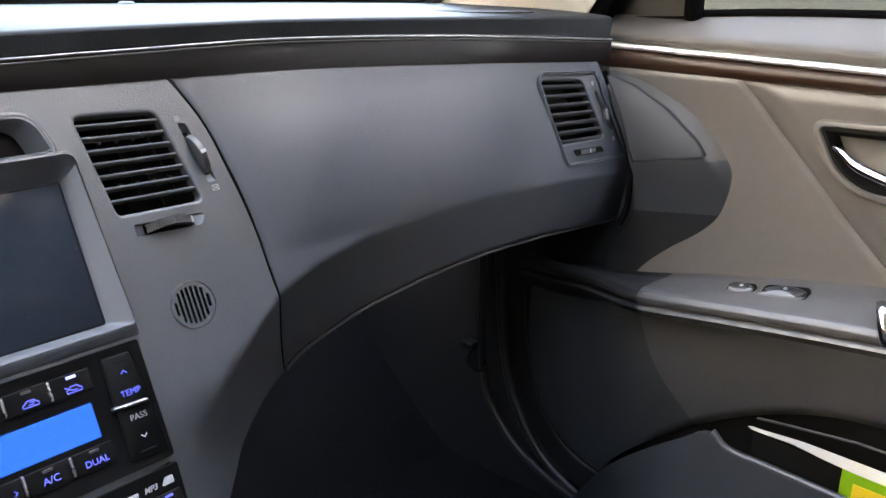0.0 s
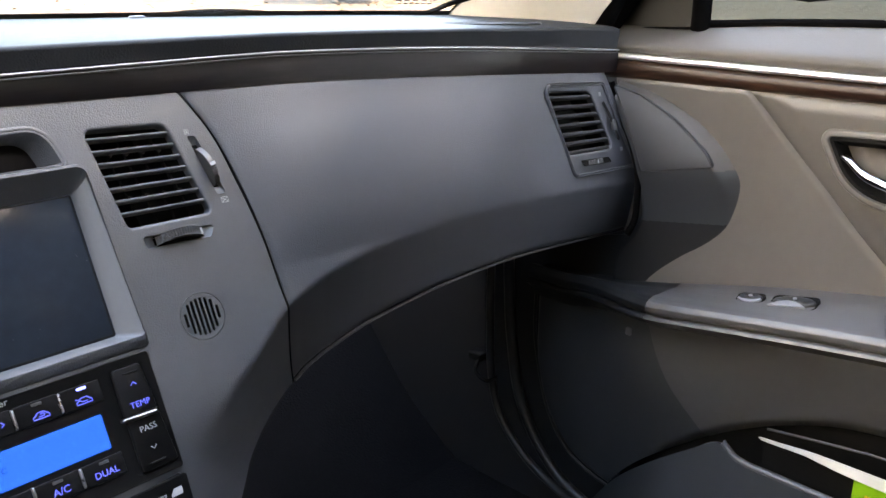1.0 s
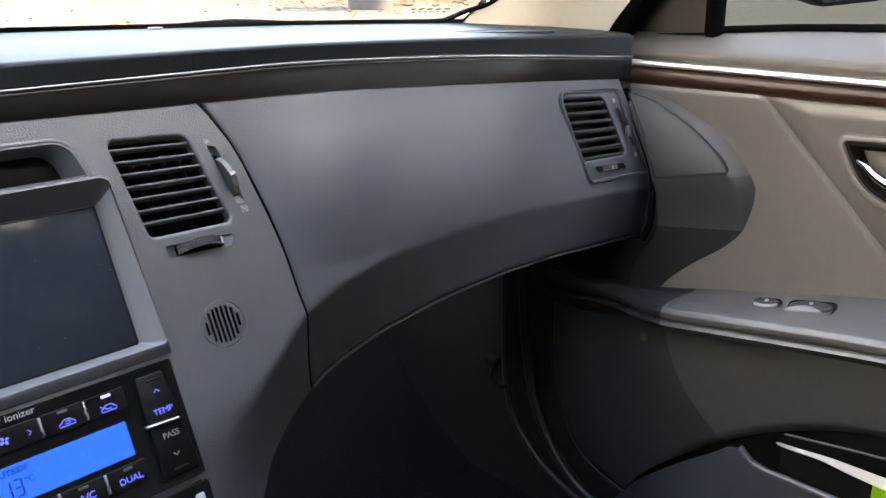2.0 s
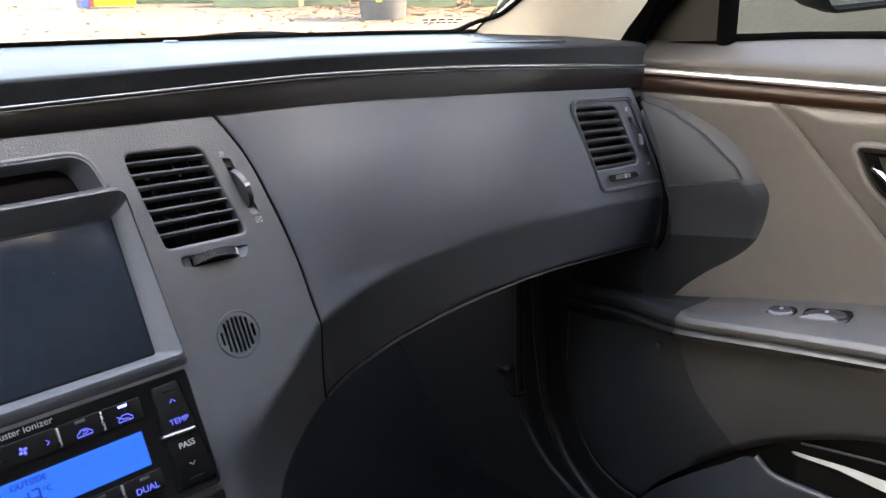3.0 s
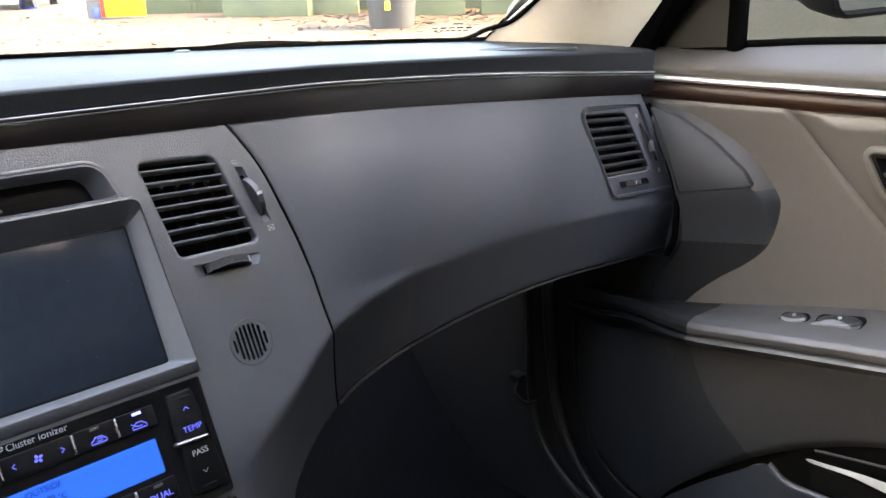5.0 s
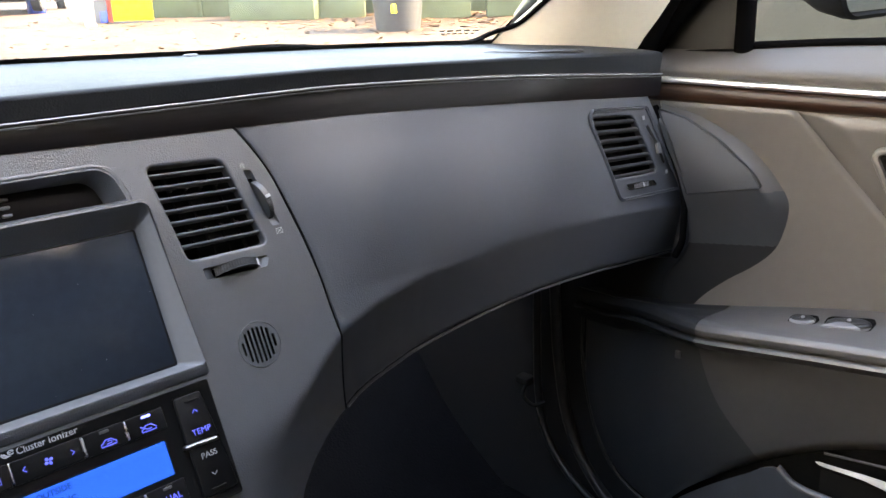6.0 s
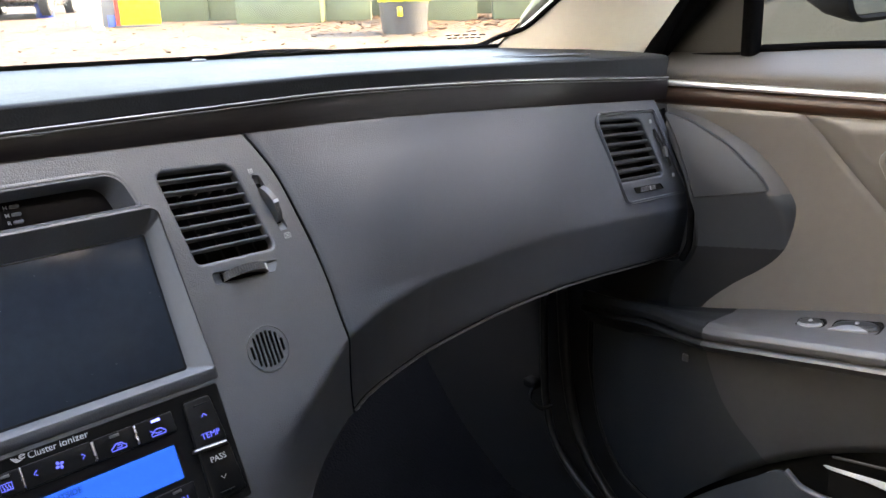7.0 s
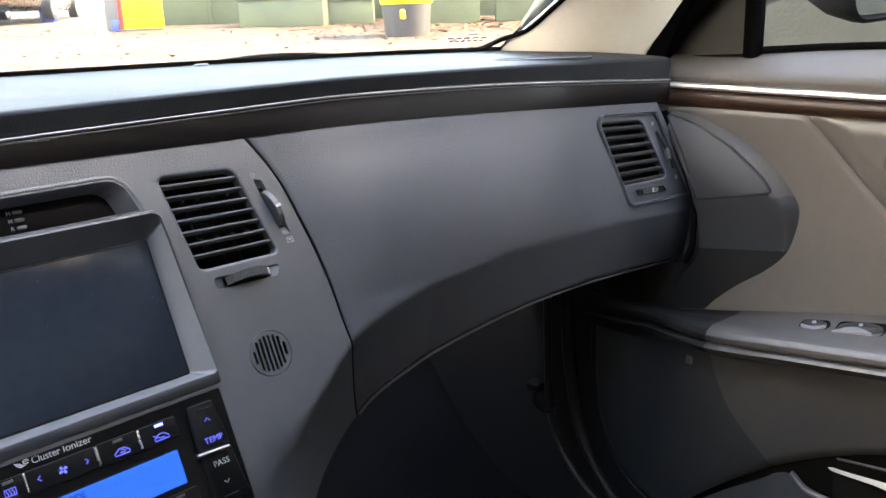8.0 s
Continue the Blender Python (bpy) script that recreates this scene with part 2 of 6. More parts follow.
def single(name, bm, mat, at, label, category, group="", kind="", shade=True):
    """A thing of one mesh, with its origin at a place on it."""
    bmesh.ops.recalc_face_normals(bm, faces=bm.faces)
    bmesh.ops.translate(bm, verts=bm.verts, vec=-Vector(at))
    me = bpy.data.meshes.new(name)
    bm.to_mesh(me)
    bm.free()
    me.materials.append(mat)
    if shade:
        me.shade_smooth()
        me.set_sharp_from_angle(angle=radians(50))
    ob = new(name, me)
    ob.location = at
    return tagged(ob, label, category, group, kind)


def sheet(f, nu, nv, bm=None, closed=False):
    """A grid of faces over f(u, v), u and v from 0 to 1."""
    bm = bm or bmesh.new()
    rows = [[bm.verts.new(f(i / nu, j / nv)) for j in range(nv if closed else nv + 1)] for i in range(nu + 1)]
    for i in range(nu):
        for j in range(nv):
            k = (j + 1) % nv if closed else j + 1
            bm.faces.new((rows[i][j], rows[i][k], rows[i + 1][k], rows[i + 1][j]))
    return bm


def thicken(bm, depth):
    """Gives an open sheet a thickness away from its front."""
    bmesh.ops.recalc_face_normals(bm, faces=bm.faces)
    bmesh.ops.solidify(bm, geom=bm.faces[:], thickness=depth)
    return bm


def rounded(corners, r, n=6):
    """A closed outline with rounded corners, from corners in order; r may be one radius or one for each."""
    out = []
    count = len(corners)
    radii = r if isinstance(r, (list, tuple)) else [r] * count
    for i in range(count):
        p, a, b = (Vector(corners[k % count]) for k in (i, i - 1, i + 1))
        da, db = (a - p).normalized(), (b - p).normalized()
        half = da.angle(db) / 2
        cut = radii[i] / math.tan(half)
        mid = p + (da + db).normalized() * (radii[i] / math.sin(half))
        s, e = p + da * cut - mid, p + db * cut - mid
        turn = s.angle_signed(e)
        for k in range(n + 1):
            ang = -turn * k / n
            out.append(mid + Vector((s.x * math.cos(ang) - s.y * math.sin(ang), s.x * math.sin(ang) + s.y * math.cos(ang))))
    return out


def rect(x0, y0, x1, y1, r=0.001, n=4):
    return rounded([(x0, y0), (x1, y0), (x1, y1), (x0, y1)], r, n)


def inset(outline, d):
    """The outline moved inwards by d."""
    area = sum(a.x * b.y - b.x * a.y for a, b in zip(outline, outline[1:] + outline[:1]))
    sign = 1 if area > 0 else -1
    out = []
    for i, p in enumerate(outline):
        e = outline[(i + 1) % len(outline)] - outline[i - 1]
        nrm = Vector((-e.y, e.x)) * sign
        out.append(p + nrm.normalized() * d if nrm.length > 1e-9 else p.copy())
    return out


def loft(m, loops, cap_last=True, cap_first=False, bm=None):
    """Joins outlines of equal count at heights: loops are (outline, height); m lays them into the world."""
    bm = bm or bmesh.new()
    rings = [[bm.verts.new(m @ Vector((p.x, p.y, h(p) if callable(h) else h))) for p in outline] for outline, h in loops]
    for a, b in zip(rings, rings[1:]):
        for i in range(len(a)):
            j = (i + 1) % len(a)
            bm.faces.new((a[i], a[j], b[j], b[i]))
    if cap_last:
        bm.faces.new(rings[-1])
    if cap_first:
        bm.faces.new(rings[0][::-1])
    return bm


def raised(m, outline, base, top, edge=0.0005, bm=None):
    """A block with a rounded upper edge."""
    return loft(m, [(outline, base), (outline, top - edge), (inset(outline, edge * 0.35), top - edge * 0.3), (inset(outline, edge), top)], bm=bm)


def tube(points, radius, sides=8, bm=None, taper=None):
    """A round bar along points."""
    bm = bm or bmesh.new()
    pts = [Vector(p) for p in points]
    rings = []
    for i, p in enumerate(pts):
        d = (pts[min(i + 1, len(pts) - 1)] - pts[max(i - 1, 0)]).normalized()
        ref = Vector((0, 0, 1)) if abs(d.z) < 0.9 else Vector((1, 0, 0))
        a = (a - d * a.dot(d)).normalized() if rings else d.cross(ref).normalized()
        b = d.cross(a)
        r = radius * (taper[i] if taper else 1)
        rings.append([bm.verts.new(p + (a * math.cos(k * math.tau / sides) + b * math.sin(k * math.tau / sides)) * r) for k in range(sides)])
    for q, r in zip(rings, rings[1:]):
        for k in range(sides):
            j = (k + 1) % sides
            bm.faces.new((q[k], q[j], r[j], r[k]))
    bm.faces.new(rings[0][::-1])
    bm.faces.new(rings[-1])
    return bm


def bend(points, n=8):
    """A smooth path through points in space."""
    pts = [Vector(p) for p in points]
    out = []
    for i in range(len(pts) - 1):
        a, b, c, d = pts[max(i - 1, 0)], pts[i], pts[i + 1], pts[min(i + 2, len(pts) - 1)]
        for k in range(n):
            t = k / n
            out.append(0.5 * (2 * b + (c - a) * t + (2 * a - 5 * b + 4 * c - d) * t * t + (3 * b - a - 3 * c + d) * t**3))
    return out + [pts[-1]]


def block(lo, hi, edge=0.0, bm=None):
    """A box between two corners, with bevelled edges."""
    bm = bm or bmesh.new()
    made = bmesh.ops.create_cube(bm, size=1)["verts"]
    for v in made:
        v.co = Vector([lerp(a, b, c + 0.5) for a, b, c in zip(lo, hi, v.co)])
    if edge:
        bmesh.ops.bevel(bm, geom=list({e for v in made for e in v.link_edges}), offset=edge, segments=2, affect="EDGES", profile=0.5)
    return bm


def stroke(m, points, width, height=0.0, thick=0.0002, bm=None, closed=False):
    """A drawn line of a given width on the plane of m."""
    bm = bm or bmesh.new()
    pts = [Vector(p) for p in points]
    count = len(pts)
    left, right = [], []
    for i, p in enumerate(pts):
        a = pts[i - 1] if closed or i else p
        b = pts[(i + 1) % count] if closed or i < count - 1 else p
        d = (b - a).normalized()
        o = Vector((-d.y, d.x)) * width / 2
        left.append([bm.verts.new(m @ Vector((*(p + o), h))) for h in (height, height + thick)])
        right.append([bm.verts.new(m @ Vector((*(p - o), h))) for h in (height, height + thick)])
    for i in range(count if closed else count - 1):
        j = (i + 1) % count
        bm.faces.new((left[i][1], left[j][1], right[j][1], right[i][1]))
        bm.faces.new((left[i][0], left[j][0], left[j][1], left[i][1]))
        bm.faces.new((right[i][0], right[j][0], right[j][1], right[i][1]))
    return bm


def lettering(name, words, m, size, mat, parent, align="CENTER", squeeze=1.0, label="", shear=0.0, bold=0.00005):
    """Words in the built-in font, laid on the plane of m as a thin mesh."""
    cu = bpy.data.curves.new(name, "FONT")
    cu.body, cu.size, cu.align_x, cu.align_y, cu.shear, cu.offset = words, size, align, "CENTER", shear, bold
    cu.extrude = 0.00012
    cu.resolution_u = 3
    tmp = bpy.data.objects.new(name, cu)
    scene.collection.objects.link(tmp)
    me = bpy.data.meshes.new_from_object(tmp.evaluated_get(bpy.context.evaluated_depsgraph_get()))
    bpy.data.objects.remove(tmp)
    me.transform(Matrix.Translation(-root_place(parent)) @ m @ Matrix.Diagonal((squeeze, 1, 1, 1)))
    me.materials.clear()
    me.materials.append(mat)
    ob = new(name, me)
    ob.parent = parent
    return tagged(ob, label)


# ---- the dashboard's front surface ----
CREASE = [Vector(p) for p in ((0.75, 0.822), (0.70, 0.8251), (0.59, 0.834), (0.49, 0.8383), (0.397, 0.8385), (0.31, 0.8338), (0.254, 0.8231),
                              (0.2163, 0.8112), (0.19, 0.794), (0.163, 0.7748), (0.1385, 0.7528), (0.12, 0.7337), (0.1085, 0.713), (0.103, 0.68), (0.10, 0.60))]


def front(x, z):
    """y of the flat slope of the fascia, which stands steeper towards the door."""
    t = min(max((abs(x) - 0.2) / 0.45, 0), 1)
    swell = smooth((abs(x) - 0.19) / 0.09) * lerp(1, 0.25, smooth((abs(x) - 0.46) / 0.09))
    return -0.02 * t + math.tan(radians(lerp(25, 13, t))) * (z - 0.8268) + lerp(2.8, 1.7, smooth((z - 0.935) / 0.03)) * swell * ((min(max(z, 0.838), 0.985) - 0.890) ** 2 - 0.0027)


def below_crease(x, z):
    p, best, side = Vector((abs(x), z)), 9.0, 0.0
    for a, b in zip(CREASE, CREASE[1:]):
        ab = b - a
        q = p - (a + ab * min(max((p - a).dot(ab) / ab.length_squared, 0), 1))
        if q.length < best:
            best, side = q.length, ab.x * q.y - ab.y * q.x
    return best if side > 0 else -best


def skin(x, z, off=0.0):
    """The fascia with its turned-under lower band, off metres proud of it."""
    d = below_crease(x, z)
    w = 0.002 + 0.02 * smooth((0.79 - z) / 0.06)
    k = lerp(0.425, 0.30, smooth((abs(x) - 0.2) / 0.25))
    return Vector((x, front(x, z) + k * (d + math.sqrt(d * d + w * w)) - off, z))


def plane_at(x, z):
    """The plane that touches the fascia at x, z: across, up the slope, out of it."""
    e = 1e-3
    across = Vector((2 * e, front(x + e, z) - front(x - e, z), 0)).normalized()
    up = Vector((0, front(x, z + e) - front(x, z - e), 2 * e)).normalized()
    out = across.cross(up).normalized()
    up = out.cross(across)
    m = Matrix((across, up, out)).transposed().to_4x4()
    m.translation = (x, front(x, z), z)
    return m


CENTRE = plane_at(0.0, 0.8268)
top_line = curve1([(0, 0.971), (0.18, 0.968), (0.32, 0.966), (0.467, 0.960), (0.60, 0.9535), (0.70, 0.948)])
chrome_line = curve1([(0, 0.9887), (0.1353, 0.9902), (0.2808, 0.9910), (0.4659, 0.9857), (0.6758, 0.9739), (0.71, 0.9718)])
pad_line = curve1([(0, 1.0047), (0.1354, 1.0053), (0.2808, 1.0049), (0.4659, 1.0017), (0.6146, 0.9982), (0.71, 0.9950)])
seam_x = curve1([(0.7245, 0.2375), (0.77, 0.2235), (0.8112, 0.2150), (0.859, 0.2120), (0.9007, 0.2058), (0.941, 0.1962), (0.9677, 0.1815), (0.99, 0.165)])
under_x = curve1([(0.60, 0.115), (0.65, 0.125), (0.6781, 0.1443), (0.6879, 0.1653), (0.709, 0.1952), (0.7255, 0.2325)])
under_z = curve1([(0.2387, 0.7241), (0.2757, 0.7371), (0.3307, 0.7538), (0.403, 0.7664), (0.5188, 0.7692), (0.6306, 0.7622), (0.74, 0.7542)])
crease_z = curve1([(p.x, p.y) for p in reversed(CREASE[:8])])


def local(points, m):
    """(x, z) places on the fascia as outline points on the plane m."""
    inv = m.inverted()
    out = []
    for x, z in points:
        q = inv @ Vector((x, front(x, z), z))
        out.append(Vector((q.x, q.y)))
    return out


VENT_QUAD = local([(0.1050, 0.9512), (0.1640, 0.9488), (0.1795, 0.8852), (0.1147, 0.8862)], CENTRE)
VENT_R = rounded(VENT_QUAD, [0.005, 0.009, 0.005, 0.005], 6)
VENT_L = [Vector((-p.x, p.y)) for p in reversed(VENT_R)]
SLOT_SIDE = rounded(local([(0.1768, 0.9385), (0.1838, 0.9375), (0.1940, 0.8965), (0.1866, 0.8965)], CENTRE), 0.0012, 4)
SLOT_LOW = rounded(local([(0.1225, 0.8800), (0.1768, 0.8780), (0.1718, 0.8704), (0.1232, 0.8718)], CENTRE), 0.0015, 4)
GRILLE = [Vector((0.1466 + 0.0168 * math.cos(a), -0.005 + 0.0168 * math.sin(a))) for a in np.linspace(0, math.tau, 40, endpoint=False)]
BEZEL_OUT = rounded([(-0.0960, 0.1145), (0.0960, 0.1145), (0.1045, -0.0125), (-0.1045, -0.0125)], [0.007, 0.007, 0.003, 0.003], 5)
CLOCK = rounded([(-0.080, 0.1405), (0.080, 0.1405), (0.0870, 0.1160), (-0.0870, 0.1160)], [0.015, 0.015, 0.002, 0.002], 8)
POD = rounded([(-0.1012, -0.0150), (0.1012, -0.0150), (0.1012, -0.0955), (-0.1012, -0.0955)], 0.002, 4)
RADIO = rounded([(-0.1012, -0.1003), (0.1012, -0.1003), (0.0985, -0.170), (-0.0985, -0.170)], 0.002, 4)


def inside(p, outline):
    hit = False
    for a, b in zip(outline, outline[1:] + outline[:1]):
        if (a.y > p.y) != (b.y > p.y) and p.x < a.x + (p.y - a.y) / (b.y - a.y) * (b.x - a.x):
            hit = not hit
    return hit


def nearest(p, outline):
    best, spot = 9.0, p
    for a, b in zip(outline, outline[1:] + outline[:1]):
        ab = b - a
        q = a + ab * min(max((p - a).dot(ab) / max(ab.length_squared, 1e-12), 0), 1)
        if (q - p).length < best:
            best, spot = (q - p).length, q
    return spot


# ---- dashboard ----
dashboard = thing("dashboard", (0.25, 0.1, 0.72), "dark grey grained plastic dashboard with a dark wood strip", "dashboard")


def centre_fascia():
    """The centre stack's face: a fine sheet with its openings cut clean."""
    z0, z1, nz, nx = 0.60, 0.972, 148, 170
    bm = bmesh.new()
    flat, grid = {}, []
    cos = math.cos(radians(25))
    for i in range(nz + 1):
        z = lerp(z0, z1, i / nz)
        half = (seam_x(z) if z > 0.7245 else under_x(z)) - 0.0011
        row = []
        for j in range(nx + 1):
            x = lerp(-half, half, j / nx)
            zz = min(z, top_line(abs(x)) + 0.002)
            v = bm.verts.new(skin(x, zz))
            flat[v] = Vector((x, (zz - 0.8268) / cos))
            row.append(v)
        grid.append(row)
    holes = [inset(VENT_R, -0.0015), inset(VENT_L, -0.0015), SLOT_SIDE, SLOT_LOW, inset(GRILLE, -0.0005), inset(BEZEL_OUT, 0.002), CLOCK, inset(POD, 0.001), inset(RADIO, 0.001)]
    for i in range(nz):
        for j in range(nx):
            q = (grid[i][j], grid[i][j + 1], grid[i + 1][j + 1], grid[i + 1][j])
            c = sum((flat[v] for v in q), Vector((0, 0))) / 4
            if not any(inside(c, h) for h in holes):
                bm.faces.new(q)
    outer = set(grid[0]) | set(grid[-1]) | {r[0] for r in grid} | {r[-1] for r in grid}
    for v in list(bm.verts):
        if not v.link_faces:
            bm.verts.remove(v)
        elif v not in outer and len(v.link_faces) < 4:
            spots = [nearest(flat[v], h) for h in holes]
            p = min(spots, key=lambda q: (q - flat[v]).length)
            if (p - flat[v]).length < 0.004:
                z = 0.8268 + p.y * cos
                v.co = skin(p.x, z)
    return thicken(bm, 0.003)


part("centre_fascia", centre_fascia(), FASCIA, dashboard)
for sign in (-1, 1):
    shut = [skin(sign * seam_x(z), z, -0.0002) for z in np.linspace(0.726, 0.958, 60)]
    part("panel_gap", tube(shut, 0.0008, 6), SEAL, dashboard, "dark shut line beside the centre fascia")


SIDE = plane_at(0.615, 0.90)
side_corners = local([(0.5640, 0.9380), (0.6310, 0.9345), (0.6580, 0.8680), (0.5820, 0.8705)], SIDE)
side_outline = rounded(side_corners, [0.004, 0.014, 0.006, 0.005], 6)


def passenger_panel():
    """The broad panel in front of the passenger, with the turned-under band along its lower edge and the side vent's opening."""
    left = curve1([(0, 0.1832), (0.18, 0.1978), (0.43, 0.2076), (0.70, 0.2138), (1, 0.2164)])
    right = curve1([(0, 0.6635), (0.4, 0.684), (0.8, 0.700), (1, 0.704)])

    def f(u, v):
        if v < 0.6:
            w = v / 0.6
            x = lerp(left(w), right(w), u)
            z = lerp(top_line(x) + 0.002, crease_z(x), w)
        else:
            w = (v - 0.6) / 0.4
            x = lerp(lerp(0.2160, 0.2395, w ** 1.4), lerp(0.704, 0.730, w), u)
            z = lerp(crease_z(x), under_z(x), w)
        p = skin(x, z)
        fold = max(0.0, (v - 0.965) / 0.035)
        p.y += 0.006 * fold * fold + 0.0010 * max(0.0, 1 - u / 0.005) ** 2
        return p
    bm = sheet(f, 200, 80)
    hole, inv = inset(side_outline, -0.001), SIDE.inverted()

    def flat(co):
        q = inv @ co
        return Vector((q.x, q.y))
    bmesh.ops.delete(bm, geom=[fc for fc in bm.faces if inside(flat(fc.calc_center_median()), hole)], context="FACES")
    for v in bm.verts:
        p = flat(v.co)
        q = nearest(p, hole)
        if v.is_boundary and (q - p).length < 0.004:
            v.co += SIDE.to_3x3() @ Vector((q.x - p.x, q.y - p.y, 0))
    return thicken(bm, 0.003)


panel = part("passenger_panel", passenger_panel(), DASH, dashboard, "broad dark grey panel with a turned-under edge")


def under_cover():
    """The cover under the panel, running forward over the footwell."""
    def f(u, v):
        x = lerp(0.241, 0.725, u)
        p = skin(x, under_z(x))
        return Vector((lerp(x, 0.20 + u * 0.50, v), p.y + 0.003 + 0.30 * v, p.z + 0.004 - 0.03 * math.sin(v * 1.2) + 0.004 * min(1, v * 12)))
    return thicken(sheet(f, 40, 10), 0.003)


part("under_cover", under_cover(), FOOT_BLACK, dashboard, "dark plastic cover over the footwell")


def lip():
    pts = []
    for i in range(60):
        x = lerp(0.241, 0.728, i / 59)
        p = skin(x, under_z(x) + 0.001)
        pts.append((p.x, p.y + 0.001, p.z - 0.001))
    return tube(pts, 0.0014, 6)


part("panel_lip", lip(), VENT_BLACK, dashboard)


def strip(z_low, z_high, off, bulge, over=0.0, x0=-0.665, x1=0.6715, n=80, m=8):
    """A trim strip along the dashboard between two height lines."""
    def f(u, v):
        x = lerp(x0, x1, u)
        a = abs(x)
        z = lerp(z_low(a), z_high(a), v)
        return Vector((x, front(x, z) - off - over * v - bulge * math.sin(v * math.pi), z))
    return thicken(sheet(f, n, m), 0.004)


wood = part("wood_strip", strip(lambda a: top_line(a) + 0.0005, lambda a: chrome_line(a) - 0.0004, 0.001, 0.001, 0.008, -0.68, 0.686), DARKWOOD, dashboard, "dark glossy lacquered wood strip")
bead = [(x, front(x, chrome_line(abs(x))) - 0.0110, chrome_line(abs(x)) + 0.0002) for x in np.linspace(-0.68, 0.684, 100)]
part("chrome_line", tube(bead, 0.0009, 12), LINE_CHROME, wood, "thin chrome line")

edge_line = [(x, front(x, chrome_line(abs(x)) - 0.0026) - 0.0098, chrome_line(abs(x)) - 0.0026) for x in np.linspace(-0.68, 0.684, 100)]
part("wood_edge", tube(edge_line, 0.0006, 8), DULL, wood, "fine bright edge along the wood")

base_y = curve1([(0, 0.45), (0.115, 0.435), (0.33, 0.37), (0.50, 0.295), (0.60, 0.215), (0.64, 0.17)])


def dash_pad():
    """The padded top: an upright face above the chrome line, a roll, and the top running to the windscreen."""
    def f(u, v):
        x = lerp(-0.682, 0.682, u)
        a = abs(x)
        zt = pad_line(a) + 0.0012
        y0 = front(x, chrome_line(a)) - 0.0092
        if v < 0.3:
            w = v / 0.3
            z = lerp(chrome_line(a) + 0.0020, zt - 0.0025, w)
            return Vector((x, y0 - 0.003 * w, z))
        w = (v - 0.3) / 0.7
        bx = x * lerp(1, 0.93, w)
        y = lerp(y0 - 0.003, base_y(abs(bx)), w ** 1.8)
        r = 1 - min(1, (y - y0 + 0.003) / 0.005)
        return Vector((bx, y, lerp(zt, 1.0065, min(1, w)) - 0.0025 * (1 - math.sqrt(max(0, 1 - r * r))) + 0.0008 * math.sin(w * math.pi)))
    return thicken(sheet(f, 110, 60), 0.004)


part("dash_pad", dash_pad(), PAD, dashboard, "soft black grained dash top")
bm = raised(Matrix.Translation((0.30, 0.355, 1.0055)), [Vector((0.009 * math.cos(a), 0.006 * math.sin(a))) for a in np.linspace(0, math.tau, 24, endpoint=False)], 0, 0.0035, 0.002)
part("light_sensor", bm, BEZEL, dashboard, "small round light sensor")


def demister():
    """The slim demister outlet on top, by the pillar."""
    outline = [Vector((0.052 * math.cos(a), 0.013 * math.sin(a))) for a in np.linspace(0, math.tau, 32, endpoint=False)]
    return loft(OUTLET, [(outline, 0), (outline, 0.0018), (inset(outline, 0.0015), 0.0022), (inset(outline, 0.003), 0.0002)])


OUTLET = Matrix.Translation((0.535, 0.066, 1.0035)) @ Matrix.Rotation(radians(-42), 4, "Z")
outlet = part("demister_outlet", demister(), VENT_BLACK, dashboard)
for k in range(4):
    y = -0.0066 + 0.0044 * k
    half = 0.045 * math.sqrt(1 - (y / 0.0115) ** 2)
    bm = block((-half, y - 0.0010, -0.0005), (half, y + 0.0010, 0.0014), 0.0004)
    bmesh.ops.transform(bm, matrix=OUTLET, verts=bm.verts)
    part("demister_slat", bm, SLAT, outlet)


# ---- air vents ----
def thumbwheel(m, centre, length, radius, width, along, name, holder, knurled=0.0, lean=0.0):
    """A wheel that shows a shallow arc through its slot, cut into fine squares beyond the share knurled of its arc."""
    bm = bmesh.new()
    d = Vector(along).normalized()
    s = Vector((-d.y, d.x))
    n, half = 40, math.asin(length / 2 / radius)
    sink = radius * math.cos(half) - 0.0006
    offs = [-0.5, -0.5] + [lerp(-0.46, 0.46, k / 12) for k in range(13)] + [0.5, 0.5]
    rings = []
    for i in range(n + 1):
        a = lerp(-half, half, i / n)
        c = Vector(centre)
        ring = []
        for k, off in enumerate(offs):
            rough = i / n >= knurled and 1 < k < len(offs) - 2
            r = radius - (0.0006 if rough and (i % 2 or k % 2) else 0) - (0.0005 if k in (1, len(offs) - 2) else 0)
            p = c + d * (math.sin(a) * r) + s * width * off
            h = math.cos(a) * r - sink
            p += s * (lean * h)
            ring.append(bm.verts.new(m @ Vector((p.x, p.y, -0.0038 if k in (0, len(offs) - 1) else h))))
        rings.append(ring)
    for a, b in zip(rings, rings[1:]):
        for k in range(len(offs) - 1):
            bm.faces.new((a[k], a[k + 1], b[k + 1], b[k]))
    wheel = part(name, bm, RUBBER, holder, "knurled dark thumbwheel", shade=False)
    return wheel, sink


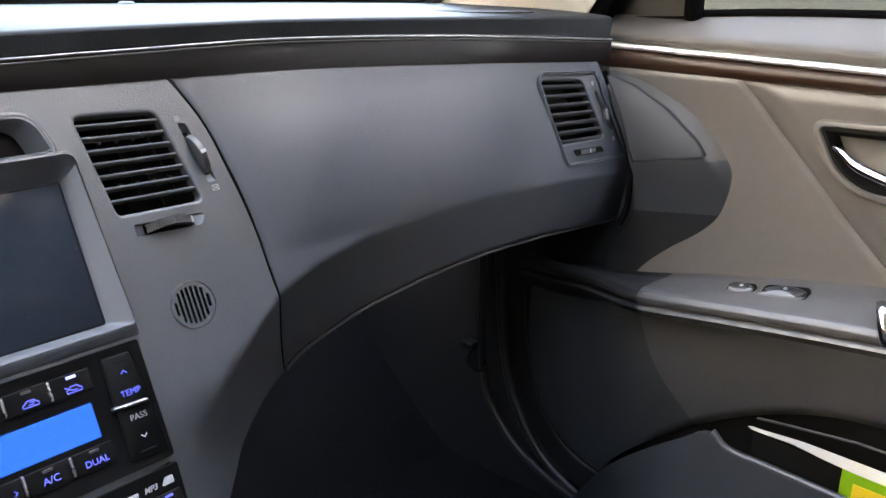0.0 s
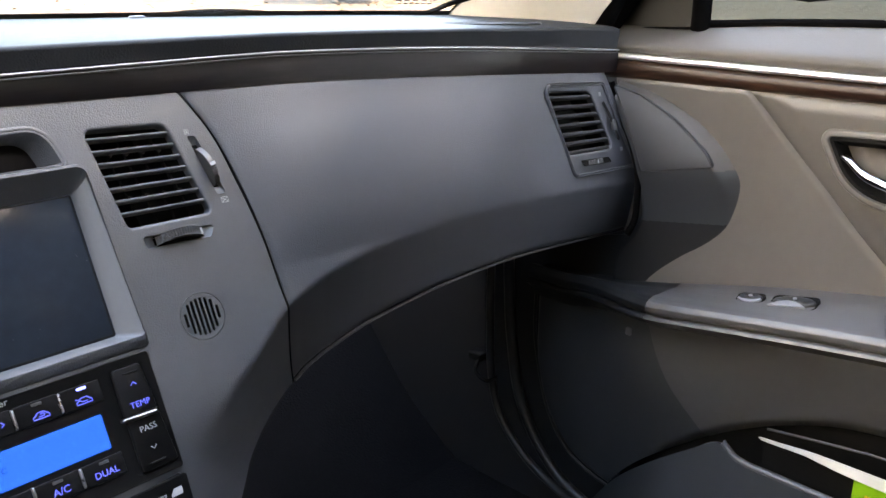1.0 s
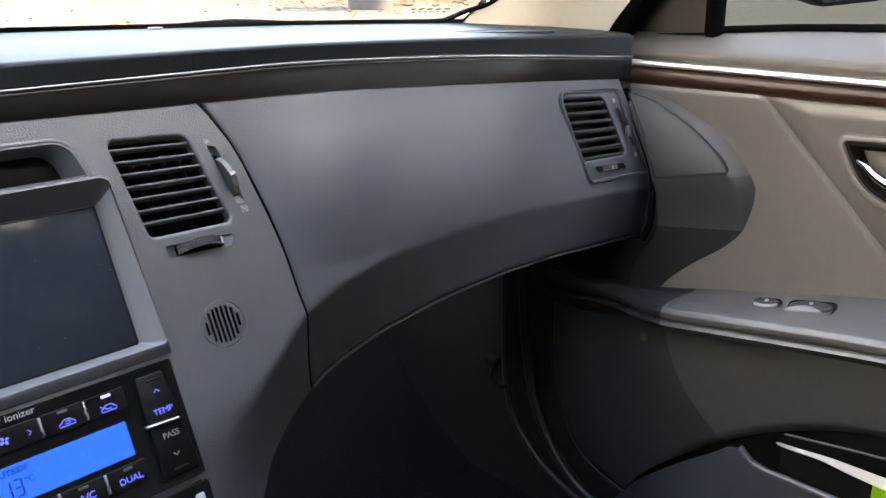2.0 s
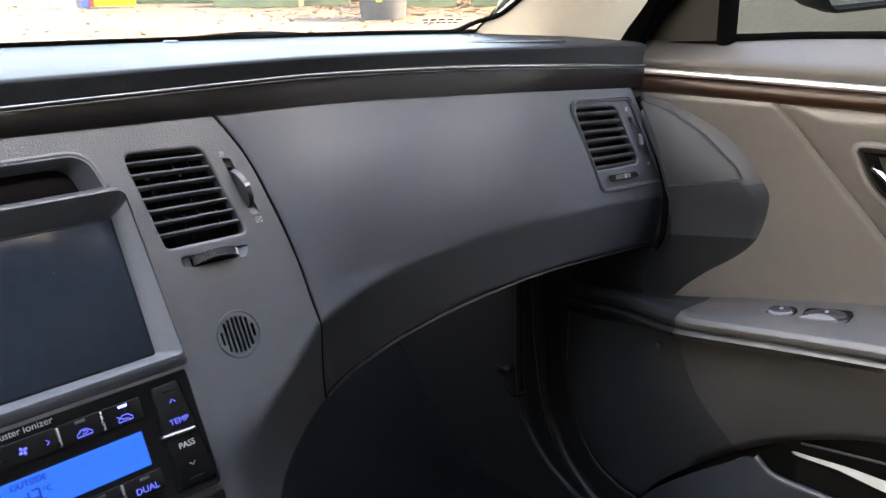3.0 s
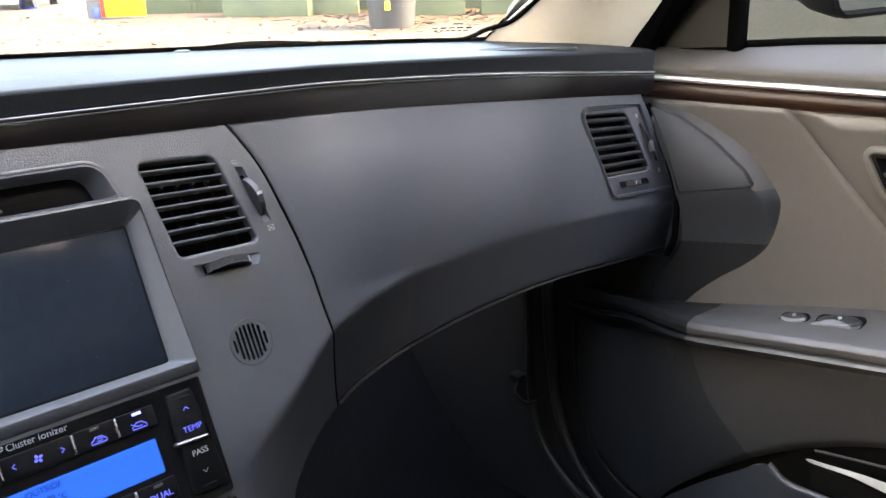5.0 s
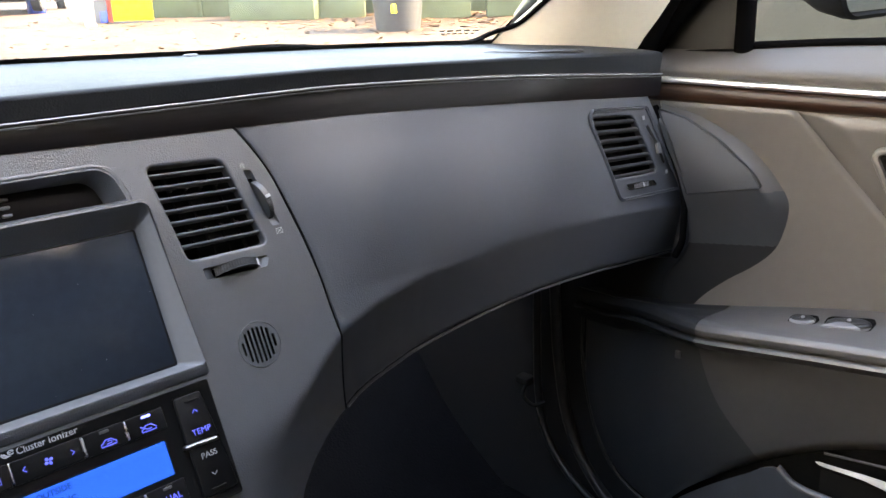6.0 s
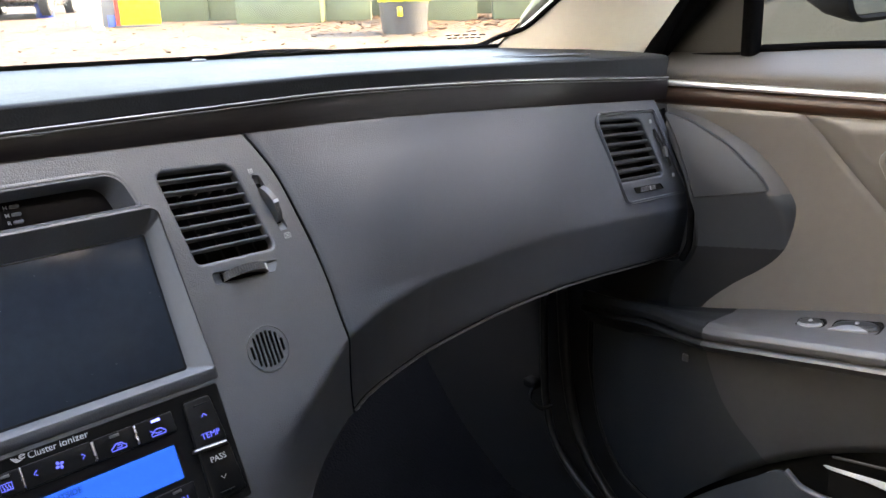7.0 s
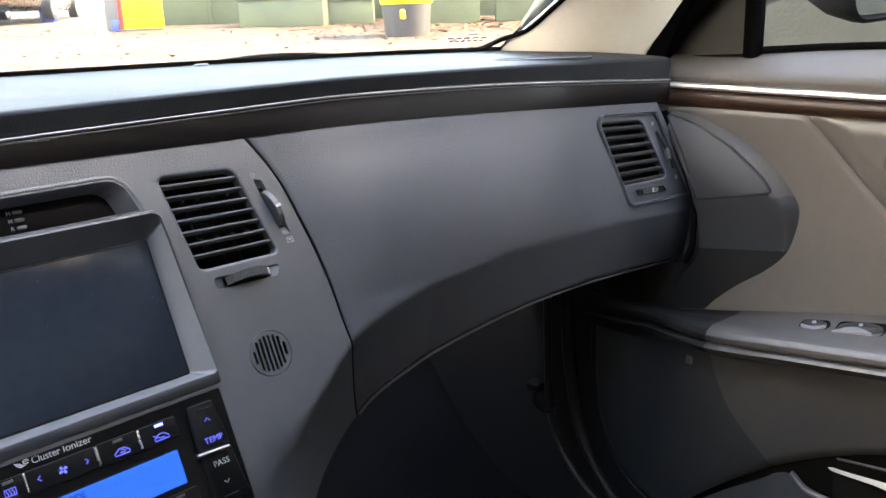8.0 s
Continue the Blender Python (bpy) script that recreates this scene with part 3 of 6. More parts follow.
def recess(m, outline, way, share, depth, holder):
    """A sunken slot whose two ends ramp down to a dark gap round the wheel."""
    mid = sum(outline, Vector((0, 0))) / len(outline)
    d = Vector(way).normalized()

    def drawn_in(k):
        return [p - d * ((p - mid).dot(d) * (1 - k)) for p in outline]
    part("wheel_slot", loft(m, [(inset(outline, -0.0005), 0.0002), (outline, 0.0002), (inset(outline, 0.0004), -0.0006), (inset(drawn_in(lerp(1, share, 0.75)), 0.0005), -0.0026), (inset(drawn_in(share), 0.0006), -0.0030), (inset(drawn_in(share), 0.0006), -depth)], cap_last=False), FASCIA, holder)
    part("wheel_gap", loft(m, [(inset(drawn_in(share), 0.0003), -0.0034), (inset(drawn_in(share), 0.0005), -0.0036)]), SOCKET, holder)


def slat(m, a, b, depth, thick, tilt):
    """One louvre blade from a to b with a rounded front edge."""
    d = (b - a).normalized()
    s = Vector((-d.y, d.x))
    prof = [(0, 0.0), (0.3, 0.0009), (0.7, 0.0009), (1, 0.0), (1.1, -depth * 0.5), (0.9, -depth), (0.1, -depth), (-0.1, -depth * 0.5)]
    bm = bmesh.new()
    ends = []
    for p in (a, b):
        ends.append([bm.verts.new(m @ Vector((*(p + s * ((t - 0.5) * thick + tilt * h)), h - 0.0025))) for t, h in prof])
    for k in range(8):
        j = (k + 1) % 8
        bm.faces.new((ends[0][k], ends[0][j], ends[1][j], ends[1][k]))
    bm.faces.new(ends[0][::-1])
    bm.faces.new(ends[1])
    return bm


def air_vent(m, outline, corners, count, label, rim_mat, thick=0.0022, vanes=5, blade=SLAT):
    centre = m @ Vector((*(sum(outline, Vector((0, 0))) / len(outline)), 0))
    vent = thing("air_vent", centre, label, "air vent", "dashboard air vents")
    part("socket", loft(m, [(inset(outline, 0.0008), -0.002), (inset(outline, 0.0012), -0.03)]), SOCKET, vent)
    part("rim", loft(m, [(inset(outline, -0.0016), -0.002), (inset(outline, -0.0016), 0.0001), (inset(outline, -0.0002), 0.0), (inset(outline, 0.0005), -0.0007), (inset(outline, 0.0010), -0.002),
                         (inset(outline, 0.0012), -0.008)], cap_last=False), rim_mat, vent)
    tl, tr, br, bl = (Vector(c) for c in corners)
    for k in range(count if not vanes else count - 1):
        t = (k + 0.72) / count
        a, b = tl.lerp(bl, t), tr.lerp(br, t)
        part("slat", slat(m, a.lerp(b, 0.004), a.lerp(b, 0.996), 0.0075, thick, 0.06), blade, vent)
    for k in range(vanes):
        t = (k + 0.5) / vanes
        a, b = tl.lerp(tr, t), bl.lerp(br, t)
        p = a.lerp(b, 0.04), a.lerp(b, 0.96)
        bmv = bmesh.new()
        lo, hi = (bmv.verts.new(m @ Vector((*q, -0.017))) for q in p)
        lo2, hi2 = (bmv.verts.new(m @ Vector((q.x + 0.004, q.y, -0.028))) for q in p)
        bmv.faces.new((lo, hi, hi2, lo2))
        part("guide_vane", thicken(bmv, 0.0012), SOCKET, vent)
        for j in range(3):
            q = a.lerp(b, 0.22 + 0.22 * j)
            part("vane_peg", loft(m @ Matrix.Translation((q.x, q.y, 0)), [([Vector((0.0016 * math.cos(g), 0.0012 * math.sin(g))) for g in np.linspace(0, math.tau, 10, endpoint=False)], -0.017),
                                  ([Vector((0.0012 * math.cos(g), 0.0009 * math.sin(g))) for g in np.linspace(0, math.tau, 10, endpoint=False)], -0.0145)]), VENT_BLACK, vent)
    return vent


corners = VENT_QUAD
vent_centre = air_vent(CENTRE, VENT_R, corners, 8, "black louvred centre air vent with seven slats", FASCIA)
air_vent(CENTRE, VENT_L, [(-c.x, c.y) for c in (corners[1], corners[0], corners[3], corners[2])], 8, "black louvred centre air vent with seven slats", FASCIA)
side_mid = sum(SLOT_SIDE, Vector((0, 0))) / len(SLOT_SIDE)
low_mid = sum(SLOT_LOW, Vector((0, 0))) / len(SLOT_LOW)
side_way = local([(0.1815, 0.9345), (0.1893, 0.9020)], CENTRE)
recess(CENTRE, SLOT_SIDE, side_way[1] - side_way[0], 0.76, 0.005, vent_centre)
recess(CENTRE, SLOT_LOW, (1, -0.02), 0.74, 0.005, vent_centre)
wheel_side, sink = thumbwheel(CENTRE, side_mid + (side_way[1] - side_way[0]).normalized() * 0.0015, 0.0300, 0.0182, 0.0046, side_way[1] - side_way[0], "thumbwheel", vent_centre, 0.52)
wheel_low, sink = thumbwheel(CENTRE, low_mid + Vector((0.0, -0.0002)), 0.0365, 0.0240, 0.0058, (1, -0.02), "thumbwheel", vent_centre, 0.0, 0.30)
part("pointer", stroke(CENTRE, [low_mid + Vector((0.0148, -0.0022)), low_mid + Vector((0.0148, 0.0026))], 0.0014, 0.0046), PALE, wheel_low, "pale pointer line")
d = (side_way[1] - side_way[0]).normalized()
p = side_mid + d * 0.0012
part("pointer", stroke(CENTRE, [p - Vector((-d.y, d.x)) * 0.0022, p + Vector((-d.y, d.x)) * 0.0022], 0.0024, 0.0093), PALE, wheel_side, "pale pointer line")
# open and shut marks beside the wheel
q = local([(0.1782, 0.9411)], CENTRE)[0]
bm = bmesh.new()
for k in range(3):
    stroke(CENTRE, [(q.x - 0.0018 + 0.0014 * k + 0.0005 * math.sin(t * 2.2), q.y - 0.002 + 0.004 * t / 6) for t in range(7)], 0.0004, 0.0003, bm=bm)
part("open_mark", bm, PALE, vent_centre)
q = local([(0.1911, 0.8922)], CENTRE)[0]
bm = stroke(CENTRE, [(q.x - 0.0026, q.y - 0.002), (q.x + 0.0026, q.y - 0.002), (q.x + 0.0026, q.y + 0.002), (q.x - 0.0026, q.y + 0.002)], 0.0004, 0.0003, closed=True)
stroke(CENTRE, [(q.x - 0.0022, q.y - 0.0016), (q.x + 0.0022, q.y + 0.0016)], 0.0004, 0.0003, bm=bm)
stroke(CENTRE, [(q.x - 0.0022, q.y + 0.0016), (q.x + 0.0022, q.y - 0.0016)], 0.0004, 0.00032, bm=bm)
part("shut_mark", bm, PALE, vent_centre)

# side vent, in its own framed insert
insert_outline = rounded(local([(0.5546, 0.9462), (0.6560, 0.9410), (0.6955, 0.8420), (0.5850, 0.8470)], SIDE), [0.012, 0.006, 0.006, 0.011], 6)
vent_side = air_vent(SIDE, side_outline, side_corners, 7, "black louvred side air vent in a framed insert", DASH, 0.0042, 0, SLAT_DARK)
bm = loft(SIDE, [(insert_outline, -0.001), (insert_outline, 0.0014), (inset(insert_outline, 0.0006), 0.0018), (inset(insert_outline, 0.0013), 0.0002), (inset(insert_outline, 0.0020), 0.0018), (inset(insert_outline, 0.0034), 0.0016), (inset(insert_outline, 0.0038), 0.0)], cap_last=False)
part("insert_edge", bm, DASH, vent_side)
slot = rounded(local([(0.5965, 0.8640), (0.6440, 0.8615), (0.6490, 0.8550), (0.6010, 0.8570)], SIDE), 0.001, 4)
part("wheel_slot", loft(SIDE, [(slot, 0.0022), (inset(slot, 0.0006), 0.0024), (inset(slot, 0.0008), 0.0012)]), SOCKET, vent_side)
w2, sink = thumbwheel(SIDE @ Matrix.Translation((0, 0, 0.001)), sum(slot, Vector((0, 0))) / len(slot), 0.026, 0.03, 0.0048, (1, -0.03), "thumbwheel", vent_side)
c = sum(slot, Vector((0, 0))) / len(slot)
part("pointer", stroke(SIDE, [(c.x, c.y - 0.002), (c.x, c.y + 0.002)], 0.002, 0.0045), PALE, w2)
arc = local([(0.6480, 0.9200), (0.6575, 0.9030), (0.6670, 0.8770)], SIDE)
bm = stroke(SIDE, [arc[0].lerp(arc[1], t / 6) if t < 6 else arc[1] for t in range(7)] + [arc[1].lerp(arc[2], t / 6) for t in range(1, 7)], 0.0034, 0.002, 0.0008)
part("slider_track", bm, SOCKET, vent_side)
part("slider", raised(SIDE, [p + arc[1].lerp(arc[2], 0.35) for p in rect(-0.0028, -0.006, 0.0028, 0.006, 0.001)], 0.001, 0.005, 0.0008), SLAT, vent_side)
for u, v in ((0.6450, 0.9285), (0.6695, 0.8665)):
    q = local([(u, v)], SIDE)[0]
    part("vent_mark", raised(SIDE, [p + q for p in rect(-0.0022, -0.0022, 0.0022, 0.0022, 0.0004)], 0.0018, 0.0022, 0.0001), FAINT, vent_side)

# ---- small round grille ----
grille = thing("round_grille", CENTRE @ Vector((0.1466, -0.005, 0)), "small round dark grey slotted grille in the fascia", "grille")
part("cup", loft(CENTRE, [(inset(GRILLE, 0.0008), -0.0004), (inset(GRILLE, 0.0008), -0.009)]), SOCKET, grille)
part("rim", loft(CENTRE, [(inset(GRILLE, -0.0006), 0.0001), (inset(GRILLE, -0.0002), 0.0003), (inset(GRILLE, 0.0003), -0.0010), (inset(GRILLE, 0.0009), -0.0012)], cap_last=False), FASCIA, grille)


def slotted_plate():
    """A round plate with eight upright round-ended slots, longest in the middle."""
    radius, half = 0.0162, 0.00122
    bm = bmesh.new()
    slots = [(-0.01225 + 0.0035 * k, h) for k, h in enumerate((0.0050, 0.0108, 0.0126, 0.0134, 0.0134, 0.0126, 0.0104, 0.0050))]

    def piece(xs, low, high):
        """A strip between two edges, with its walls going down into the cup."""
        rows = [[bm.verts.new(CENTRE @ Vector((0.1466 + x, -0.005 + y, h))) for h, y in ((-0.0012, low(x)), (0.0, low(x)), (0.0, high(x)), (-0.0012, high(x)))] for x in xs]
        for a, b in zip(rows, rows[1:]):
            for k in range(3):
                bm.faces.new((a[k], a[k + 1], b[k + 1], b[k]))
        for row in (rows[0], rows[-1]):
            bm.faces.new(row)

    def rim(x):
        return math.sqrt(max(radius * radius - x * x, 0))
    edges = [-radius * 0.9999] + [e for x, h in slots for e in (x - half, x + half)] + [radius * 0.9999]
    for a, b in zip(edges[::2], edges[1::2]):
        piece(np.linspace(a, b, 6), lambda x: -rim(x), rim)
    for x0, h in slots:
        xs = [x0 - half * math.cos(math.pi * k / 8) for k in range(9)]
        piece(xs, lambda x: h - half + math.sqrt(max(half * half - (x - x0) ** 2, 0)), rim)
        piece(xs, lambda x: -rim(x), lambda x: -h + half - math.sqrt(max(half * half - (x - x0) ** 2, 0)))
    return bm


part("slotted_plate", slotted_plate(), FASCIA, grille, "dark grey plate with eight upright slots")

# ---- display ----
display = thing("display_unit", CENTRE @ Vector((0, 0.05, 0)), "grey framed dashboard display, switched off, dusty", "display")
SCREEN_EDGE = rounded([(-0.0868, 0.0970), (0.0868, 0.0970), (0.0868, 0.0000), (-0.0868, 0.0000)], [0.002, 0.002, 0.002, 0.002], 5)


def brow(base, rise):
    """A height that swells into the brow over the screen."""
    return lambda p: base + rise * smooth((p.y - 0.088) / 0.022)


def between(across, low=None, high=None):
    """The outline part of the way in from the surround's edge to the screen's: across, at the foot and under the brow."""
    low = across if low is None else low
    high = low if high is None else high
    return [Vector((lerp(a.x, b.x, across), lerp(a.y, b.y, high if a.y > 0.05 else low))) for a, b in zip(BEZEL_OUT, SCREEN_EDGE)]


bm = loft(CENTRE, [(BEZEL_OUT, -0.001), (BEZEL_OUT, brow(0.0006, 0.0050)), (inset(BEZEL_OUT, 0.0008), brow(0.0014, 0.0076)), (between(0.06, 0.30, 0.10), brow(0.0028, 0.0086)),
                   (between(0.11, 0.55, 0.20), brow(0.0046, 0.0070)), (between(0.14, 0.62, 0.32), brow(0.0044, 0.0052))], cap_last=False)
part("surround", bm, FASCIA, display, "dark grained surround with a rounded brow")
bm = loft(CENTRE, [(between(0.14, 0.62, 0.32), brow(0.0044, 0.0052)), (between(0.42, 0.72, 0.55), brow(0.0026, 0.0022)), (between(0.76, 0.86, 0.80), brow(-0.0006, 0.0)), (between(0.97), -0.0035), (SCREEN_EDGE, -0.0045)], cap_last=False)
shade = bm.copy()
to_flat = CENTRE.inverted()
for half, keep in ((bm, False), (shade, True)):
    bmesh.ops.delete(half, geom=[fc for fc in half.faces if ((to_flat @ fc.calc_center_median()).y > 0.0972) != keep], context="FACES")
part("bevel", bm, BEZEL, display, "grey satin bevel round the screen")
part("brow", shade, FASCIA, display, "dark grained brow over the screen")
part("screen", loft(CENTRE, [(inset(SCREEN_EDGE, -0.001), -0.0042), (SCREEN_EDGE, -0.0042), (inset(SCREEN_EDGE, 0.0006), -0.0038)]), SCREEN, display, "dark glossy screen")
part("screen_gap", loft(CENTRE, [(inset(SCREEN_EDGE, 0.0004), -0.0041), (inset(SCREEN_EDGE, 0.0006), -0.0036), (inset(SCREEN_EDGE, 0.0014), -0.0036), (inset(SCREEN_EDGE, 0.0015), -0.0039)], cap_last=False), SOCKET, display, "black gap round the screen")

# ---- clock recess ----
clock = thing("clock", CENTRE @ Vector((0, 0.128, 0)), "small dark clock window with three setting buttons", "clock")
DEEP = [Vector((p.x * 0.885, lerp(p.y, 0.1275, 0.16) - 0.001)) for p in CLOCK]
part("hood", loft(CENTRE, [(inset(CLOCK, -0.0042), 0.0001), (inset(CLOCK, -0.0026), 0.0009), (inset(CLOCK, -0.0012), 0.0003), (inset(CLOCK, -0.0008), 0.0011), (inset(CLOCK, 0.0002), 0.0011), (inset(CLOCK, 0.0008), 0.0002), (DEEP, -0.0152)], cap_last=False), FASCIA, clock, "grained hood with a fine raised rim")
part("window", loft(CENTRE, [(inset(DEEP, -0.0006), -0.0150), (inset(DEEP, 0.0006), -0.0146)]), SMOKED, clock, "smoked clock window")
for letter, u in (("H", 0.1320), ("M", 0.1267), ("R", 0.1216)):
    b = part("set_button", raised(CENTRE @ Matrix.Translation((0.0160, u + 0.0018, 0)), rect(-0.0027, -0.0011, 0.0033, 0.0011, 0.001), -0.0150, -0.0132, 0.0005), BEZEL, clock)
    lettering("letter", letter, CENTRE @ Matrix.Translation((0.0110, u + 0.0018, -0.0145)), 0.0037, FAINT, clock, bold=0.00002)

# ---- climate control ----
climate = thing("climate_control", CENTRE @ Vector((0, -0.055, 0)), "black climate control panel with lit blue display", "climate control")
faceplate = part("faceplate", loft(CENTRE, [(POD, -0.002), (POD, 0.0004), (inset(POD, 0.0006), 0.0009), (inset(POD, 0.0016), 0.0006)]), PIANO, climate)


def at_mm(x, u, h=0.0):
    return CENTRE @ Matrix.Translation((x / 1000, u / 1000, h))


def button(x0, u0, x1, u1, top=0.0018, r=0.8, name="button"):
    outline = [Vector((p.x / 1000, p.y / 1000)) for p in rect(x0, u0, x1, u1, r, 3)]
    return part(name, raised(CENTRE, outline, 0.0002, top, 0.0005), BUTTON, climate)


def car_mark(x, u, holder, crossed):
    """The outline of a car with an air arrow, as on air recirculation keys."""
    m = at_mm(x, u, 0.0018)
    k = 0.001
    pts = [(-4.6, -1.9), (-4.6, -0.4), (-3.2, 0.3), (-1.6, 1.9), (2.0, 1.9), (3.6, 0.4), (4.7, -0.2), (4.7, -1.9)]
    bm = stroke(m, [(a * k, b * k) for a, b in pts], 0.0007, closed=True)
    if crossed:
        stroke(m, [(-5.2 * k, 2.0 * k), (-1.0 * k, -0.6 * k), (2.0 * k, -0.6 * k)], 0.0007, 0.00005, bm=bm)
    else:
        stroke(m, [(-1.4 * k, -0.7 * k), (1.6 * k, -0.7 * k), (2.1 * k, 0.1 * k), (1.6 * k, 0.8 * k), (-0.6 * k, 0.8 * k)], 0.0006, 0.00005, bm=bm)
    part("car_mark", bm, VIOLET, holder, "lit violet car symbol")


def chevron(x, u, holder, way, mat, height=0.0018, size=1.6):
    k = size / 1000
    pts = {"<": [(0.6, 1), (-0.6, 0), (0.6, -1)], ">": [(-0.6, 1), (0.6, 0), (-0.6, -1)], "^": [(-1, -0.5), (0, 0.6), (1, -0.5)], "v": [(-1, 0.5), (0, -0.6), (1, 0.5)]}[way]
    part("arrow_mark", stroke(at_mm(x, u, height), [(a * k, b * k) for a, b in pts], 0.0006), mat, holder)


def indicator(x, u, holder, mat, w=3.0):
    part("indicator", raised(at_mm(x, u, 0.0016), rect(-w / 1000, -0.0009, w / 1000, 0.0009, 0.0003, 2), 0, 0.0006, 0.0002), mat, holder)


for row, top in ((-22.5, 1), (-70.5, 2)):
    lo = row - 14
    for x0, x1 in ((-64.5, -40.9), (-39.9, -28.3), (-26.7, 12.8), (14.2, 39.4), (40.6, 65.5)) if top == 1 else ((-64.5, -40.9), (-39.9, -16.0), (-15.0, 10.8), (12.0, 38.3), (39.5, 65.5)):
        b = button(x0, lo, x1, row, name="key")
        mid = (x0 + x1) / 2
        if top == 1:
            if x0 == -26.7:
                chevron(-20.4, -29.2, b, "<", VIOLET)
                chevron(7.0, -29.6, b, ">", VIOLET)
                bm = bmesh.new()
                for g in range(4):
                    a = g * math.pi / 2 + 0.3
                    raised(at_mm(-7.0, -29.5, 0.0018) @ Matrix.Rotation(a, 4, "Z"), [Vector((0.0016 + 0.0012 * math.cos(t), 0.0004 + 0.0009 * math.sin(t))) for t in np.linspace(0, math.tau, 14, endpoint=False)], 0, 0.0003, 0.0001, bm=bm)
                part("fan_mark", bm, VIOLET, b, "lit violet fan symbol")
            elif x0 == 14.2:
                car_mark(28.0, -31.8, b, False)
                indicator(27.2, -24.6, b, UNLIT)
            elif x0 == 40.6:
                car_mark(53.8, -32.2, b, True)
                indicator(54.0, -24.7, b, LED)
            elif x0 == -39.9:
                bm = stroke(at_mm(-36.5, -30.5, 0.0018), [(-0.003, -0.002), (0.003, -0.002), (0.003, 0.002), (-0.003, 0.002)], 0.0006, closed=True)
                for g in (-1, 0, 1):
                    stroke(at_mm(-36.5 + 1.6 * g, -30.5, 0.0018), [(0.0004 * math.sin(t), -0.0016 + 0.0005 * t) for t in range(7)], 0.0005, bm=bm)
                part("demist_mark", bm, VIOLET, b)
                indicator(-36.5, -24.6, b, UNLIT)
        else:
            if x0 == 12.0:
                lettering("word", "A/C", at_mm(26.1, -79.0, 0.0018), 0.0062, VIOLET, b)
                indicator(25.3, -72.8, b, UNLIT)
            elif x0 == 39.5:
                lettering("word", "DUAL", at_mm(53.5, -79.6, 0.0018), 0.0058, VIOLET, b)
                indicator(53.4, -72.8, b, UNLIT)
            elif x0 == -15.0:
                chevron(6.0, -78.3, b, ">", VIOLET)
for x, u in ((-27.5, -28.6), (13.5, -29.4), (40.0, -29.2), (11.4, -76.4), (38.9, -77.0), (-15.5, -76.5)):
    part("chrome_bar", raised(at_mm(x, u), rect(-0.0009, -0.0062, 0.0009, 0.0062, 0.0008, 4), 0.0002, 0.0032, 0.0009), BAR_CHROME, climate, "small upright chrome bar")
lcd = part("lcd", loft(CENTRE, [([Vector((p.x / 1000, p.y / 1000)) for p in rect(-60.5, -66.4, 60.8, -44.0, 0.5, 2)], 0.0001), ([Vector((p.x / 1000, p.y / 1000)) for p in rect(-60.5, -66.4, 60.8, -44.0, 0.5, 2)], 0.0012)]), BLUE_LCD, climate, "lit blue display window")
lettering("word", "OUTSIDE", at_mm(-9.3, -47.9, 0.00125), 0.0050, INK, lcd, bold=0.00008)


def seven(digit, x, u, w, h, bm):
    """A digit in seven straight segments."""
    seg = {"1": "bc", "3": "abgcd"}[digit]
    ends = {"a": ((0, 1), (1, 1)), "b": ((1, 1), (1, 0.5)), "c": ((1, 0.5), (1, 0)), "d": ((0, 0), (1, 0)), "e": ((0, 0), (0, 0.5)), "f": ((0, 0.5), (0, 1)), "g": ((0, 0.5), (1, 0.5))}
    m = at_mm(x, u, 0.00125)
    for s in seg:
        (a, b), (c, d) = ends[s]
        p, q = Vector((a * w / 1000, b * h / 1000)), Vector((c * w / 1000, d * h / 1000))
        stroke(m, [p.lerp(q, 0.06), p.lerp(q, 0.94)], 0.0009, bm=bm)


bm = bmesh.new()
seven("1", -15.5, -62.5, 4.2, 9.6, bm)
seven("3", -9.2, -62.5, 4.2, 9.6, bm)
part("digits", bm, INK, lcd)
lettering("word", "\u00b0C", at_mm(-0.6, -55.3, 0.00125), 0.0050, INK, lcd, bold=0.00008)
lettering("word", "Cluster", at_mm(-21.5, -17.8, 0.0007), 0.0060, PALE, climate, align="LEFT", squeeze=0.90, bold=0.0)
lettering("word", "ionizer", at_mm(-3.6, -17.8, 0.0007), 0.0060, PALE, climate, align="LEFT", squeeze=1.02, bold=0.0)
bm = bmesh.new()
for k in range(3):
    stroke(at_mm(-26.2, -17.6, 0.0007), [(-0.0042 + 0.0011 * k + 0.0034 * t, 0.0016 - 0.0004 * k - (0.0032 - 0.0006 * k) * math.sin(t * 1.75)) for t in np.linspace(0, 1, 9)], 0.0006, 0.00002 * k, bm=bm)
stroke(at_mm(-24.2, -16.9, 0.0007), [(0.0016 * math.cos(a), 0.0012 * math.sin(a)) for a in np.linspace(0.2, 5.6, 14)], 0.0006, bm=bm)
stroke(at_mm(-24.2, -16.9, 0.0007), [(-0.0014, 0.0), (0.0014, 0.0003)], 0.0005, 0.00004, bm=bm)
part("leaf_mark", bm, PALE, climate)

